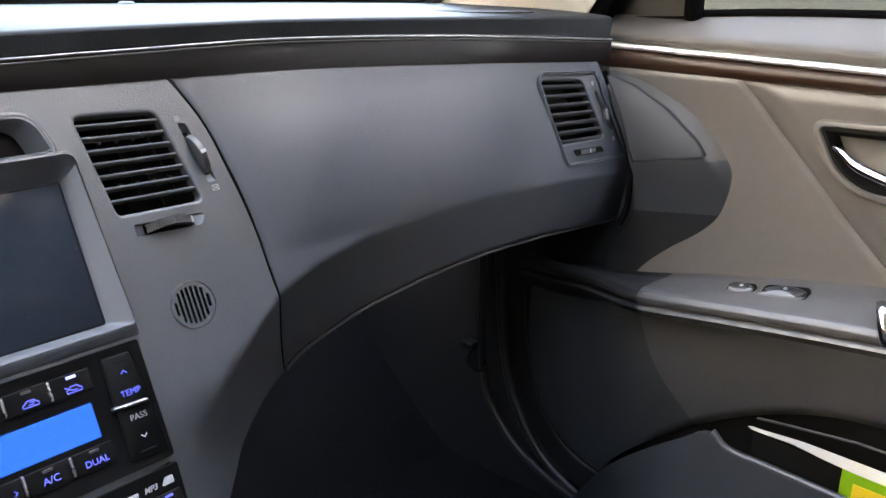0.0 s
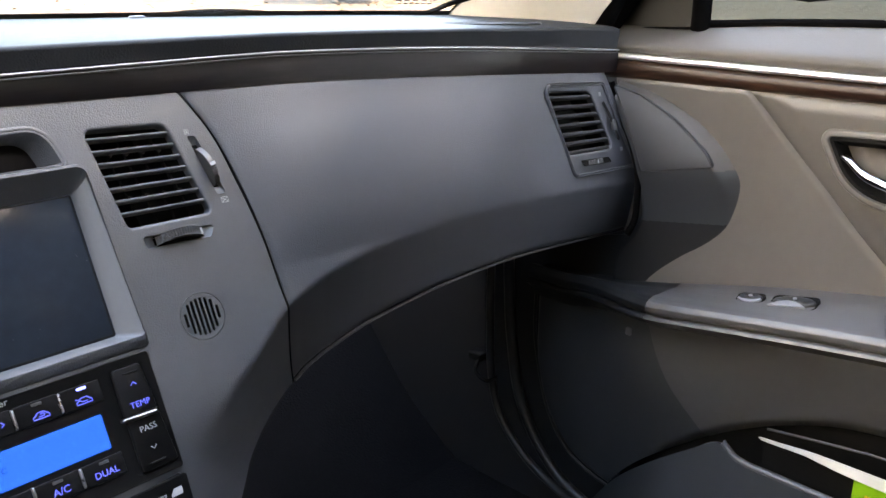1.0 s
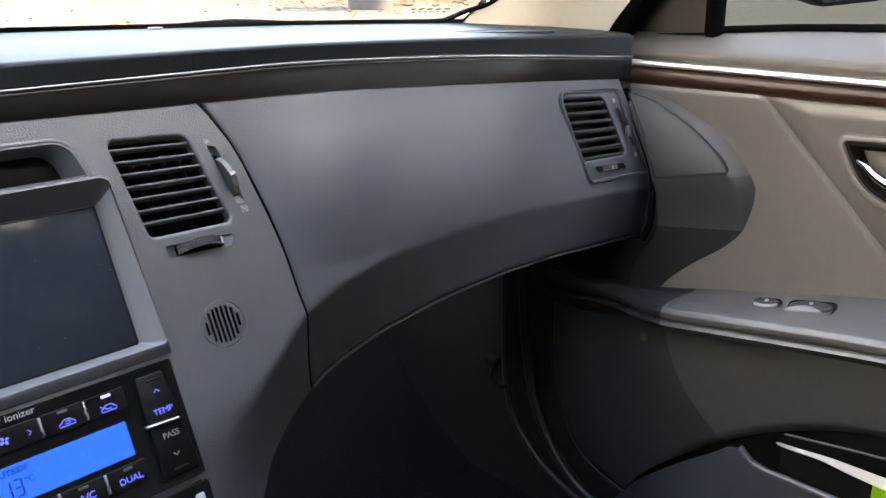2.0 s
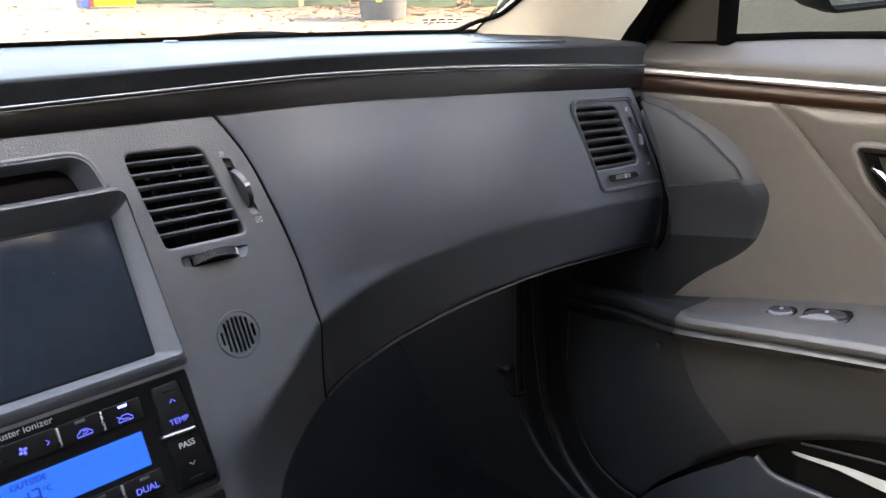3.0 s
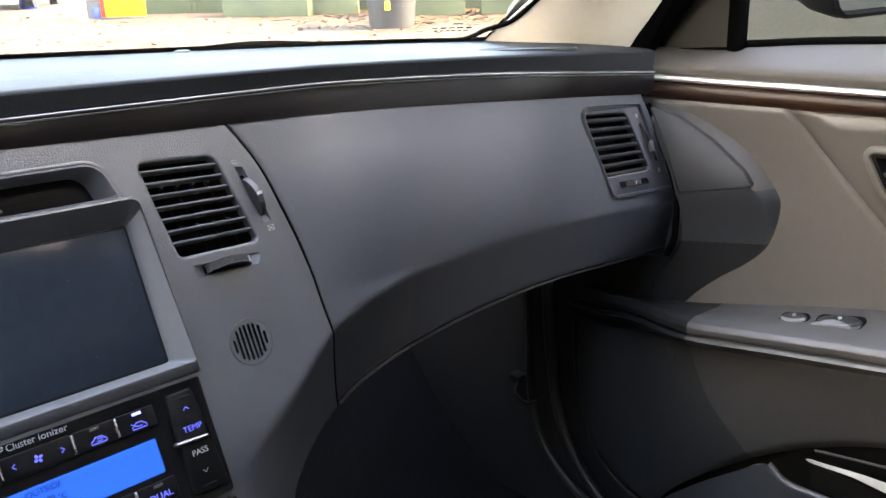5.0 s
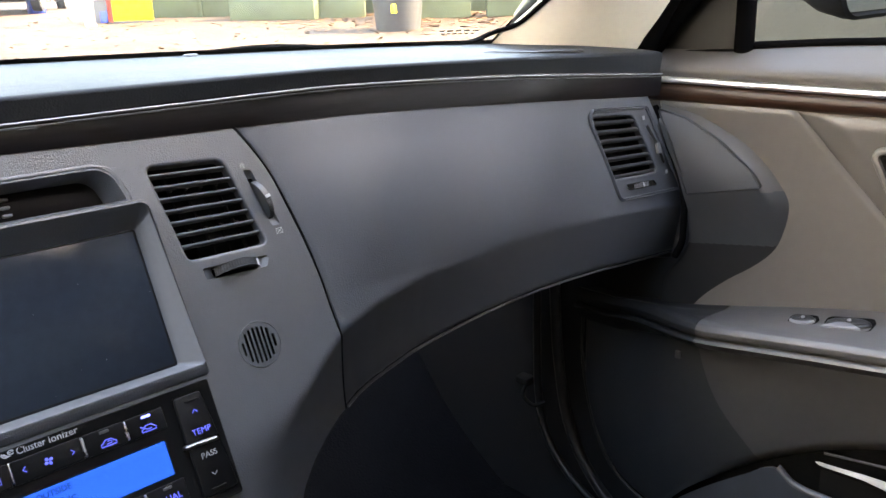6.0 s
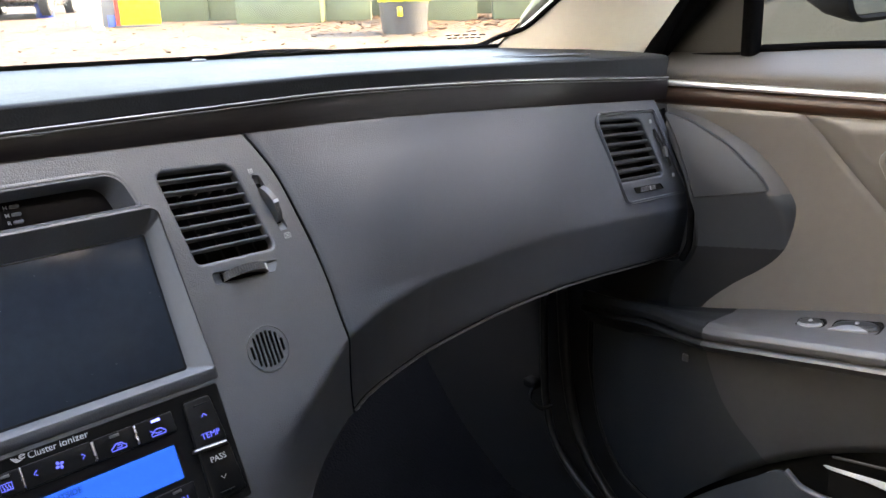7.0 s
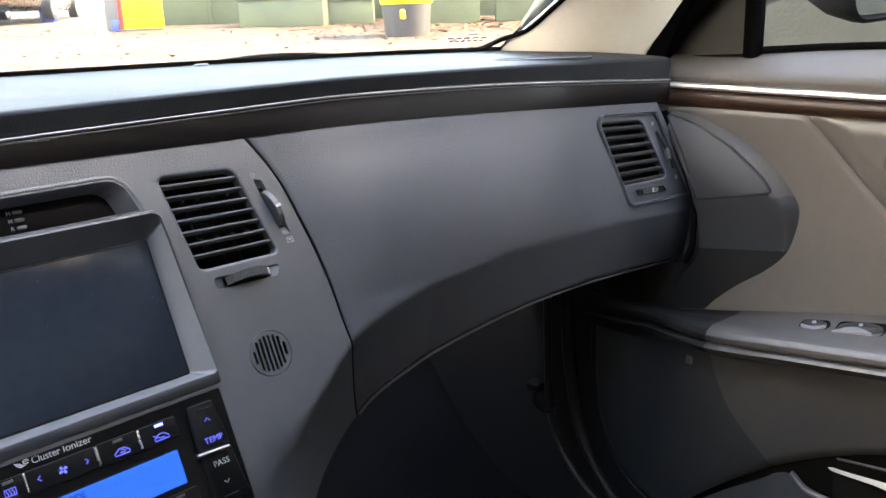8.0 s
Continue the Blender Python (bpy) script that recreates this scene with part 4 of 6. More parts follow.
# passenger temperature rocker: two halves with a chrome blade between
well = [Vector((p.x / 1000, p.y / 1000)) for p in rounded([(72.6, -19.8), (94.0, -19.8), (100.0, -90.6), (70.5, -90.6)], 3.0, 5)]
part("rocker_well", loft(CENTRE, [(well, 0.0004), (inset(well, -0.0004), 0.0011), (inset(well, 0.0003), 0.0011), (inset(well, 0.0006), 0.0002)]), PIANO, climate)
up_half = [Vector((p.x / 1000, p.y / 1000)) for p in rounded([(73.8, -20.8), (92.8, -20.8), (95.8, -53.0), (73.2, -53.0)], [2.8, 2.8, 0.6, 0.6], 4)]
low_half = [Vector((p.x / 1000, p.y / 1000)) for p in rounded([(74.0, -55.0), (95.9, -55.0), (98.8, -89.4), (73.6, -89.4)], [0.6, 0.6, 2.8, 2.8], 4)]
rocker_up = part("rocker", raised(CENTRE, up_half, 0.0002, 0.0034, 0.0009), BUTTON, climate)
rocker_low = part("rocker", raised(CENTRE, low_half, 0.0002, 0.0030, 0.0009), BUTTON, climate)
part("chrome_blade", raised(at_mm(82.5, -54.0) @ Matrix.Rotation(radians(-3), 4, "Z"), rect(-0.0118, -0.0015, 0.0118, 0.0015, 0.0014, 5), 0.0002, 0.0060, 0.0014), BLADE, climate, "polished chrome blade between the rockers")
for u, holder in ((-25.2, rocker_up), (-85.4, rocker_low)):
    part("ridge", raised(at_mm(85.2, u, 0.003), rect(-0.0052, -0.0006, 0.0052, 0.0006, 0.0005, 3), 0, 0.0008, 0.0004), BUTTON, holder)
chevron(84.9, -32.7, rocker_up, "^", VIOLET, 0.0034, 1.9)
lettering("word", "TEMP", at_mm(85.4, -46.4, 0.0035), 0.0056, VIOLET, rocker_up, bold=0.0)
lettering("word", "PASS", at_mm(85.6, -62.8, 0.0031), 0.0055, PALE, rocker_low, bold=0.0)
chevron(85.3, -75.8, rocker_low, "v", PALE, 0.0030, 1.9)

# ---- radio below ----
radio = thing("car_radio", CENTRE @ Vector((0, -0.135, 0)), "black car radio face below the climate panel", "radio")
part("faceplate", loft(CENTRE, [(RADIO, -0.002), (RADIO, 0.0006), (inset(RADIO, 0.0006), 0.0012), (inset(RADIO, 0.0016), 0.0010)]), PIANO, radio)
lettering("word", "MP3", at_mm(79.0, -110.2, 0.0011), 0.0050, PALE, radio, shear=0.3, bold=0.0001)
part("print_bar", raised(at_mm(67.0, -110.2, 0.0010), rect(-0.0035, -0.0014, 0.0035, 0.0014, 0.0003, 2), 0, 0.0003, 0.0001), PALE, radio)
part("disc_mark", raised(at_mm(90.6, -110.0, 0.0010), rounded([(-0.0045, -0.002), (0.0045, -0.002), (0.0045, 0.003), (-0.001, 0.003)], 0.0008, 3), 0, 0.0003, 0.0001), PALE, radio)
k = part("key", raised(CENTRE, [Vector((p.x / 1000, p.y / 1000)) for p in rect(66, -128, 97, -116.5, 1.5, 3)], 0.0006, 0.0028, 0.0007), BUTTON, radio)
part("print_bar", raised(at_mm(88, -118.8, 0.0028), rect(-0.0028, -0.0008, 0.0028, 0.0008, 0.0003, 2), 0, 0.0003, 0.0001), VIOLET, k)

# ---- lower console and footwell ----
console = thing("centre_console", (0, 0.1, 0.30), "dark plastic lower centre console", "console")


def console_side(sign):
    """The flank that runs forward from the edge of the centre stack."""
    def f(u, v):
        z = lerp(0.30, 0.7245, v)
        p = skin(under_x(max(z, 0.6)), max(z, 0.6))
        x = p.x - 0.004 if z > 0.6 else p.x - 0.004 + (0.6 - z) * 0.05
        y = p.y + 0.004 - max(0, 0.6 - z) * 0.3
        return Vector((sign * lerp(x, x - 0.02, u), lerp(y, 0.52, u), z))
    return thicken(sheet(f, 8, 30), 0.003)


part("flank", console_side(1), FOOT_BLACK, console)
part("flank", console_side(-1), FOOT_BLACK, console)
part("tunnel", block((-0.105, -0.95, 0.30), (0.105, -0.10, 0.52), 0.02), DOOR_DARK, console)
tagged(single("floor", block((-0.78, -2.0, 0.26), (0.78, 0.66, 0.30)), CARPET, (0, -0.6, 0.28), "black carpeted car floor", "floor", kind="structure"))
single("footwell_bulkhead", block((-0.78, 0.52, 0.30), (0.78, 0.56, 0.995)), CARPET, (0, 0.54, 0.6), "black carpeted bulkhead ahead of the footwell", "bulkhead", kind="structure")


def toe_board():
    def f(u, v):
        return Vector((lerp(0.10, 0.74, u), lerp(0.28, 0.52, v), 0.302 + 0.19 * v ** 1.3 + 0.004 * math.sin(u * 20) * math.sin(v * 9)))
    return sheet(f, 24, 16)


single("toe_board", toe_board(), CARPET, (0.4, 0.4, 0.36), "sloping black carpet under the dashboard", "carpet", kind="structure")


def kick_panel():
    def f(u, v):
        y, z = lerp(0.52, -0.06, u), lerp(0.30, 0.975, v)
        return Vector((0.742 - 0.012 * math.sin(u * math.pi), y, z))
    return thicken(sheet(f, 16, 16), 0.004)


single("kick_panel", kick_panel(), BLACK_AND_SHADE, (0.73, 0.3, 0.5), "dark plastic kick panel beside the footwell", "panel", kind="structure")
single("weatherstrip", tube(bend([(0.714, 0.205, 0.68), (0.714, 0.204, 0.58), (0.713, 0.198, 0.49), (0.711, 0.173, 0.423), (0.709, 0.106, 0.369), (0.707, 0.0, 0.338)], 8), 0.006, 8), DOOR_SEAL,
       (0.711, 0.173, 0.42), "black rubber door seal round the opening", "seal", "door seals")
single("weatherstrip", tube(bend([(0.722, 0.182, 0.72), (0.721, 0.176, 0.63), (0.720, 0.169, 0.5626), (0.719, 0.149, 0.471), (0.718, 0.108, 0.402), (0.717, 0.045, 0.3556), (0.716, -0.06, 0.335), (0.714, -0.3, 0.325)], 8), 0.008, 8), DOOR_SEAL,
       (0.719, 0.149, 0.47), "thicker black rubber door seal round the opening", "seal", "door seals")
hook = thing("cable_clip", (0.70, 0.23, 0.52), "small black plastic cable clip beside the footwell", "clip")
part("base", block((0.702, 0.212, 0.506), (0.722, 0.236, 0.519), 0.003), FOOT_BLACK, hook)
part("loop", tube(bend([(0.70, 0.214, 0.51), (0.688, 0.208, 0.500), (0.690, 0.190, 0.490), (0.704, 0.180, 0.494)], 6), 0.003, 8), FOOT_BLACK, hook)
part("latch", block((0.262, 0.030, 0.7415), (0.285, 0.045, 0.7475), 0.0015), BEZEL, dashboard, "small plastic catch under the panel")

# ---- passenger door ----
door = thing("passenger_door", (0.715, -0.45, 0.35), "taupe and grey car door with wood strip", "car door")
arm_out = curve1([(-1.1, 0.79), (-0.307, 0.759), (-0.218, 0.744), (-0.126, 0.724), (-0.056, 0.708), (0.05, 0.69)])
arm_in = curve1([(-1.1, 0.77), (-0.326, 0.746), (-0.093, 0.715), (0.05, 0.695)])
arm_lip = curve1([(-1.1, 0.75), (-0.329, 0.729), (-0.105, 0.699), (0.05, 0.675)])
panel_x = curve1([(0.30, 0.712), (0.70, 0.712), (0.80, 0.714), (0.90, 0.710), (0.9425, 0.7035)])


def door_x(y, z):
    """The inner face of the door."""
    return panel_x(z)


SEAM = [(-0.1375, 0.9425), (-0.152, 0.9295), (-0.180, 0.899), (-0.200, 0.8775), (-0.233, 0.844), (-0.265, 0.811), (-0.294, 0.784), (-0.330, 0.752)]
seam_y = curve1([(z, y) for y, z in reversed(SEAM)])


fore_y = curve1([(0.69, -0.022), (0.76, -0.030), (0.80, -0.0295), (0.839, -0.0255), (0.898, -0.0045), (0.9425, 0.0145)])


def upper_front():
    """Panel ahead of the slanting seam."""
    def f(u, v):
        z = lerp(0.70, 0.9425, v)
        y = lerp(fore_y(z), seam_y(max(z, 0.752)) + 0.0002, u)
        x = door_x(y, z)
        edge = smooth((u - 0.970) / 0.030)
        return Vector((x + 0.0026 * edge - 0.0035 * smooth((0.9425 - z) / 0.005), y, z))
    return thicken(sheet(f, 90, 120), -0.004)


def upper_rear():
    """Padded panel behind the slanting seam."""
    def f(u, v):
        z = lerp(0.70, 0.9425, v)
        y = lerp(seam_y(max(z, 0.752)) - 0.0002, -1.10, u ** 1.6)
        e = min((u ** 1.6) / 0.040, 1)
        t = smooth(min(1, (0.9425 - z) / 0.016))
        return Vector((panel_x(z) - 0.0028 * smooth((0.9425 - z) / 0.005) + 0.0024 * t - 0.0079 * smooth(e) * t, y, z))
    bm = sheet(f, 110, 70)
    m_in = inset(HANDLE_OUT, 0.004)
    kill = [fc for fc in bm.faces if inside(Vector((-fc.calc_center_median().y, fc.calc_center_median().z)), m_in)]
    bmesh.ops.delete(bm, geom=kill, context="FACES")
    return thicken(bm, -0.004)


# the door plane, seen from inside: across runs rearward, up, out towards the cabin
DOOR_PLANE = Matrix(((0, 0, -1, 0.7035), (-1, 0, 0, 0), (0, 1, 0, 0), (0, 0, 0, 1)))
HANDLE_OUT = rounded([(0.2115, 0.9130), (0.375, 0.9185), (0.390, 0.842), (0.250, 0.8405)], [0.011, 0.02, 0.02, 0.070], 12)

part("front_panel", upper_front(), DOOR_SKIN, door, "taupe vinyl panel ahead of a slanting seam")
# black infill stands for the shade under the dashboard's end
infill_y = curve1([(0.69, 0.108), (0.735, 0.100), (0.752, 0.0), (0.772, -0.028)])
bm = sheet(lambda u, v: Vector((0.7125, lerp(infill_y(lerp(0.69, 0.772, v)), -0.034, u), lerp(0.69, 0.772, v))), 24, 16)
part("front_infill", thicken(bm, -0.003), BLACK_AND_SHADE, door, "infill under the dashboard's end, coloured black for shade")
part("padded_panel", upper_rear(), DOOR_SKIN, door, "padded taupe vinyl panel")


# the swelling that carries on the dashboard's line, lying askew on the door so that its front end stands further in
POD_PLANE = Matrix(((0.09, 0, -1, 0.706), (-1, 0, 0, 0), (0, 1, 0, 0), (0, 0, 0, 1)))
LIFT = 0.0300      # how far the swelling stands off its plane
pod_front = curve1([(0.69, 0.0), (0.735, 0.006), (0.765, 0.0260), (0.785, 0.0340), (0.80, 0.0345), (0.839, 0.0325), (0.863, 0.0255), (0.898, 0.0085), (0.9425, -0.0105)])
pod_top = curve1([(-0.03, 0.9500), (-0.0105, 0.9450), (0.034, 0.9365), (0.072, 0.9205), (0.106, 0.8985), (0.130, 0.8740), (0.148, 0.8480), (0.17, 0.800)])
pod_end = curve1([(0.69, 0.045), (0.72, 0.068), (0.746, 0.098), (0.765, 0.120), (0.786, 0.1375), (0.8165, 0.1480), (0.8473, 0.1515), (0.95, 0.158)])


def pod_faces(s, z):
    """The heights of the flat face, the sloping shoulder above, the rounded rear end and the underside, which turns away and runs out in a hollow."""
    steep = (pod_top(s + 0.002) - pod_top(s - 0.002)) / 0.004
    d = 0.8400 + 0.13 * (s - 0.033) - z
    turned, hollow = LIFT - 0.42 * d, 0.0105 - 0.07 * (d - 0.05)
    under = turned if turned - hollow > 0.08 else hollow + 0.004 * math.log1p(math.exp((turned - hollow) / 0.004))
    return LIFT, 1.5 * (pod_top(s) - z) / math.sqrt(1 + steep * steep), lerp(0.5, 1.25, smooth((z - 0.74) / 0.06)) * (pod_end(z) - s), under


def pod_height(s, z):
    faces = pod_faces(s, z)
    low = min(faces)
    return low - 0.0030 * math.log(sum(math.exp((low - q) / 0.0030) for q in faces))


def corner_pod():
    def f(u, v):
        z = lerp(0.690, 0.9415, v)
        first = pod_front(z)
        s = lerp(first, 0.172, max(0.0, (u - 0.02) / 0.98))
        floor = 0.09 * s - 0.0070
        h = pod_height(s, z) - floor
        h = 0.0065 * math.log1p(math.exp(min(h / 0.0065, 60))) + floor if h < 0.2 else h
        return POD_PLANE @ Vector((s, z, h - 0.0012 * smooth((first + 0.003 - s) / 0.003) if u > 0.01 else -0.012))
    return sheet(f, 190, 200)


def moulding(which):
    """One of the swelling's three pieces: its face, the shoulder above it or the hollow below it, blackened for shade.
    """
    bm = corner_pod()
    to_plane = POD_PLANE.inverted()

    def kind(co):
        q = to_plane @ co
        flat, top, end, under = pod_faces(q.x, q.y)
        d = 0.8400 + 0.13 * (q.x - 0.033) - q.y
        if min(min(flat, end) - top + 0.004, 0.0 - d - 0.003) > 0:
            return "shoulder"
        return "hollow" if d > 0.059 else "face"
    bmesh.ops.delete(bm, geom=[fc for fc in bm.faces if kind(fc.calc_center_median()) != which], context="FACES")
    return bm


part("corner_pod", moulding("face"), POD_GREY, door, "charcoal swelling that carries on the dashboard line")
# the swelling's underside, black in place of the shade below it
part("pod_hollow", moulding("hollow"), BLACK_AND_SHADE, door, "hollow below the swelling, coloured black for shade")
# black bead stands for the dark gap between dashboard and door
gap = [POD_PLANE @ Vector((pod_front(z) - 0.0022, z, LIFT - 0.0075)) for z in np.linspace(0.765, 0.938, 30)]
part("door_gap", tube(gap, 0.0040, 8), SEAL, door, "black bead drawn for the dark gap at the door's front edge")
part("pod_shoulder", moulding("shoulder"), SHOULDER, door, "grey vinyl shoulder above the tweeter")
TWEETER = rounded([(-0.0030, 0.9365), (0.030, 0.9275), (0.070, 0.9060), (0.1085, 0.8745), (0.1190, 0.8590), (0.0375, 0.8425), (0.0160, 0.8980)], [0.002, 0.03, 0.06, 0.03, 0.003, 0.002, 0.05], 6)
part("tweeter_groove", loft(POD_PLANE, [(inset(TWEETER, -0.0010), LIFT - 0.0040), (inset(TWEETER, -0.0008), LIFT + 0.0002), (inset(TWEETER, -0.0003), LIFT + 0.0003), (inset(TWEETER, 0.0002), LIFT - 0.0006), (inset(TWEETER, 0.0010), LIFT - 0.0007)], cap_last=False), DOOR_DARK, door, "grooved edge round the tweeter cover")
part("tweeter_cover", loft(POD_PLANE, [(inset(TWEETER, 0.0009), LIFT - 0.0040), (inset(TWEETER, 0.0010), LIFT + 0.0002), (inset(TWEETER, 0.0020), LIFT + 0.0008)]), CLOTH, door, "dark blue-grey three-cornered tweeter cover")


sill_rise = curve1([(-1.1, 0.006), (-0.5, 0.005), (-0.22, 0.0030), (-0.13, 0.0), (-0.06, -0.0045), (0.0, -0.0055), (0.05, -0.0070)])


def run(profile, y0, y1, n=60, front_bend=True):
    """A door moulding: a smooth profile through (x, z) points, carried along the door."""
    soft = bend([(x, 0, z) for x, z in profile], 6)

    def f(u, v):
        y = lerp(y0, y1, u)
        k = v * (len(soft) - 1)
        i = min(int(k), len(soft) - 2)
        x, z = lerp(soft[i].x, soft[i + 1].x, k - i), lerp(soft[i].z, soft[i + 1].z, k - i)
        s = smooth((y + 0.02) / 0.06) * 0.010 if front_bend else 0
        z += sill_rise(y) * max(0.0, (z - 0.972) / 0.033)
        z -= (0.0012 - 0.0125 * y) * min(max((z - 0.943) / 0.018, 0), 1) * min(max((1.005 - z) / 0.022, 0), 1)
        return Vector((x - 0.25 * s, y, z + 0.004 * y))
    return sheet(f, n, 6 * (len(profile) - 1))


part("top_ledge", thicken(run([(0.748, 1.0050), (0.728, 0.9965), (0.708, 0.9880), (0.700, 0.9835), (0.6975, 0.9790), (0.6980, 0.9745), (0.7000, 0.9705)], 0.042, -1.1), 0.003), DOOR_TOP, door, "warm grey padded top ledge")
part("chrome_strip", thicken(run([(0.7000, 0.9708), (0.6962, 0.9698), (0.6950, 0.9670), (0.6962, 0.9642), (0.7000, 0.9634)], 0.012, -1.1), 0.002), BRIGHT, door, "bright chrome strip")
part("chrome_end", thicken(run([(0.7000, 0.9685), (0.6980, 0.9675), (0.6975, 0.9665), (0.6980, 0.9650), (0.7000, 0.9645)], 0.032, 0.013, 6), 0.002), SATIN, door)
part("wood_strip", thicken(run([(0.7000, 0.9634), (0.6955, 0.9612), (0.6935, 0.9560), (0.6935, 0.9500), (0.6960, 0.9445), (0.7005, 0.9420)], 0.034, -1.1), 0.003), DOORWOOD, door, "glossy brown wood strip")


def armrest(y0, y1, n):
    """The armrest shelf with its rounded inner edge and a lip line below it."""
    def f(u, v):
        y = lerp(y0, y1, u)
        a = smooth((0.04 - y) / 0.15)
        zo, zi, zl = arm_out(y), arm_in(y), arm_lip(y)
        xi = lerp(0.668, 0.620, a)
        prof = [(0.716, zo), (0.690, zo - 0.0015), (lerp(0.716, xi, 0.6), lerp(zo, zi, 0.5) + 0.002), (lerp(0.716, xi, 0.86), zi + 0.004), (xi + 0.004, zi + 0.0015), (xi, zi - 0.004),
                (xi + 0.0010, lerp(zi, zl, 0.55)), (xi + 0.0050, lerp(zi, zl, 0.78)), (xi + 0.0005, zl + 0.0026), (xi - 0.0012, zl - 0.0004), (xi + 0.010, zl - 0.010), (0.685, zl - 0.022), (0.71, zl - 0.025)]
        k = v * (len(prof) - 1)
        i = min(int(k), len(prof) - 2)
        return Vector((lerp(prof[i][0], prof[i + 1][0], k - i), y, lerp(prof[i][1], prof[i + 1][1], k - i)))
    return sheet(f, n, 48)


part("armrest", armrest(-0.0890, -1.0, 66), DOOR_GREY, door, "grey plastic armrest shelf")
# same shelf carried forward, blackened to stand for deepening shade
part("armrest_front", armrest(0.105, -0.0882, 24), BLACK_AND_SHADE, door, "front end of the armrest past a joint, blackened for shade")
arc_z = curve1([(-1.1, 0.632), (-0.5, 0.625), (-0.335, 0.6095), (-0.272, 0.599), (-0.244, 0.589), (-0.2085, 0.573), (-0.178, 0.556), (-0.152, 0.539), (-0.119, 0.513), (-0.032, 0.433), (0.012, 0.365), (0.05, 0.31), (0.13, 0.25)])


foot_z = curve1([(-1.1, 0.39), (-0.0867, 0.398), (-0.0046, 0.403), (0.030, 0.414), (0.0593, 0.433), (0.080, 0.460), (0.0966, 0.495), (0.109, 0.540), (0.1177, 0.5825)])


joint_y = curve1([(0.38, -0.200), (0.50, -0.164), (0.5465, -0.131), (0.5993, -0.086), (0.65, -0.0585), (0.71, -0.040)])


def lower_panel(fore):
    """The panel under the armrest, down to the mouth of the pocket and the rounded foot: the part ahead of its slanting joint, or the rest."""
    def level(y, v):
        return lerp(arm_lip(y) - 0.012, max(arc_z(y), foot_z(y)), v)

    def f(u, v):
        y = -0.08
        for _ in range(24):
            y = lerp(y, joint_y(level(y, v)), 0.5)
        y = lerp(0.1177, y + 0.0006, u) if fore else lerp(y - 0.0006, -1.1, u ** 1.5)
        z = level(y, v)
        roll = min(1.0, max(0.0, 1 - (z - max(arc_z(y), foot_z(y))) / 0.018))
        lobe = 0.010 * math.sin(min(1, v * 1.05) * math.pi) * smooth((0.1177 - y) / 0.06)
        rim = max(0.0, 1 - (0.1177 - y) / 0.012, 1 - (z - foot_z(y)) / 0.012)
        return Vector((0.700 - lobe + 0.011 * roll * roll * smooth((-0.06 - y) / 0.05) + 0.010 * rim * rim + (0.004 if fore else 0.0), y, z))
    return thicken(sheet(f, 60 if fore else 140, 48), -0.004)


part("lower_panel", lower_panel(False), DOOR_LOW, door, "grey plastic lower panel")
# real joint, but the darker tone ahead of it stands for shade
part("front_kick_piece", lower_panel(True), KICK_SHADED, door, "plastic piece at the door's front foot, darkened for shade")
part("inner_shell", block((0.722, -1.1, 0.30), (0.742, -0.020, 0.972), 0.004), SOCKET, door)
foot_edge = [(0.7065, y, foot_z(y)) for y in np.linspace(-0.085, 0.1165, 40)] + [(0.7065, 0.1185, z) for z in (0.60, 0.63, 0.66)]
part("foot_edge", tube(foot_edge, 0.0022, 8), DOOR_SEAL, door, "thin rubber edge round the door's foot")
clip = Matrix.Translation((0.6965, -0.0315, 0.6385)) @ Matrix(((0, 0, -1, 0), (-1, 0, 0, 0), (0, 1, 0, 0), (0, 0, 0, 1)))
part("trim_clip", raised(clip, rect(-0.0040, -0.0050, 0.0040, 0.0050, 0.002), 0, 0.0025, 0.0012), BEZEL, door, "small grey trim clip")
pocket_z = curve1([(-1.1, 0.52), (-0.5, 0.572), (-0.32, 0.578), (-0.25, 0.5795), (-0.2196, 0.5805), (-0.2101, 0.583), (-0.203, 0.5885), (-0.195, 0.5945), (-0.187, 0.5925), (-0.165, 0.575), (-0.10, 0.513), (-0.032, 0.433), (0.012, 0.365), (0.05, 0.31), (0.13, 0.25)])


def pocket():
    """The bin at the foot of the door, open along its upper rear edge."""
    def f(u, v):
        y = lerp(0.035, -1.05, u)
        x0 = lerp(0.686, 0.612, smooth((-y + 0.01) / 0.19))
        z0 = pocket_z(y) - 0.004
        return Vector((x0 - 0.016 * math.sin(v * 2.2) * smooth((-y) / 0.15) - 0.002, y, lerp(z0, 0.31, v)))
    return thicken(sheet(f, 240, 20), -0.005)


bin_wall = part("door_pocket", pocket(), POCKET, door, "open charcoal door pocket")
bm = tube([(0.614, y, pocket_z(y) - 0.003) for y in [-0.196 - 0.804 * (i / 70) ** 1.7 for i in range(71)]], 0.0038, 8)
part("pocket_rim", bm, DOOR_LOW, bin_wall)
part("pocket_floor", block((0.60, -1.05, 0.345), (0.722, -0.12, 0.36)), SOCKET, bin_wall)
# inner divider line at the pocket's mouth
part("pocket_rail", tube(bend([(0.690, -0.2139, 0.5812), (0.690, -0.25, 0.5862), (0.690, -0.306, 0.5935), (0.690, -0.342, 0.5955), (0.688, -0.60, 0.600)], 8), 0.0014, 8), DOOR_LOW, bin_wall, "thin grey rail")

def ring_points(r):
    return [Vector((r * math.cos(a), r * math.sin(a))) for a in np.linspace(0, math.tau, 16, endpoint=False)]


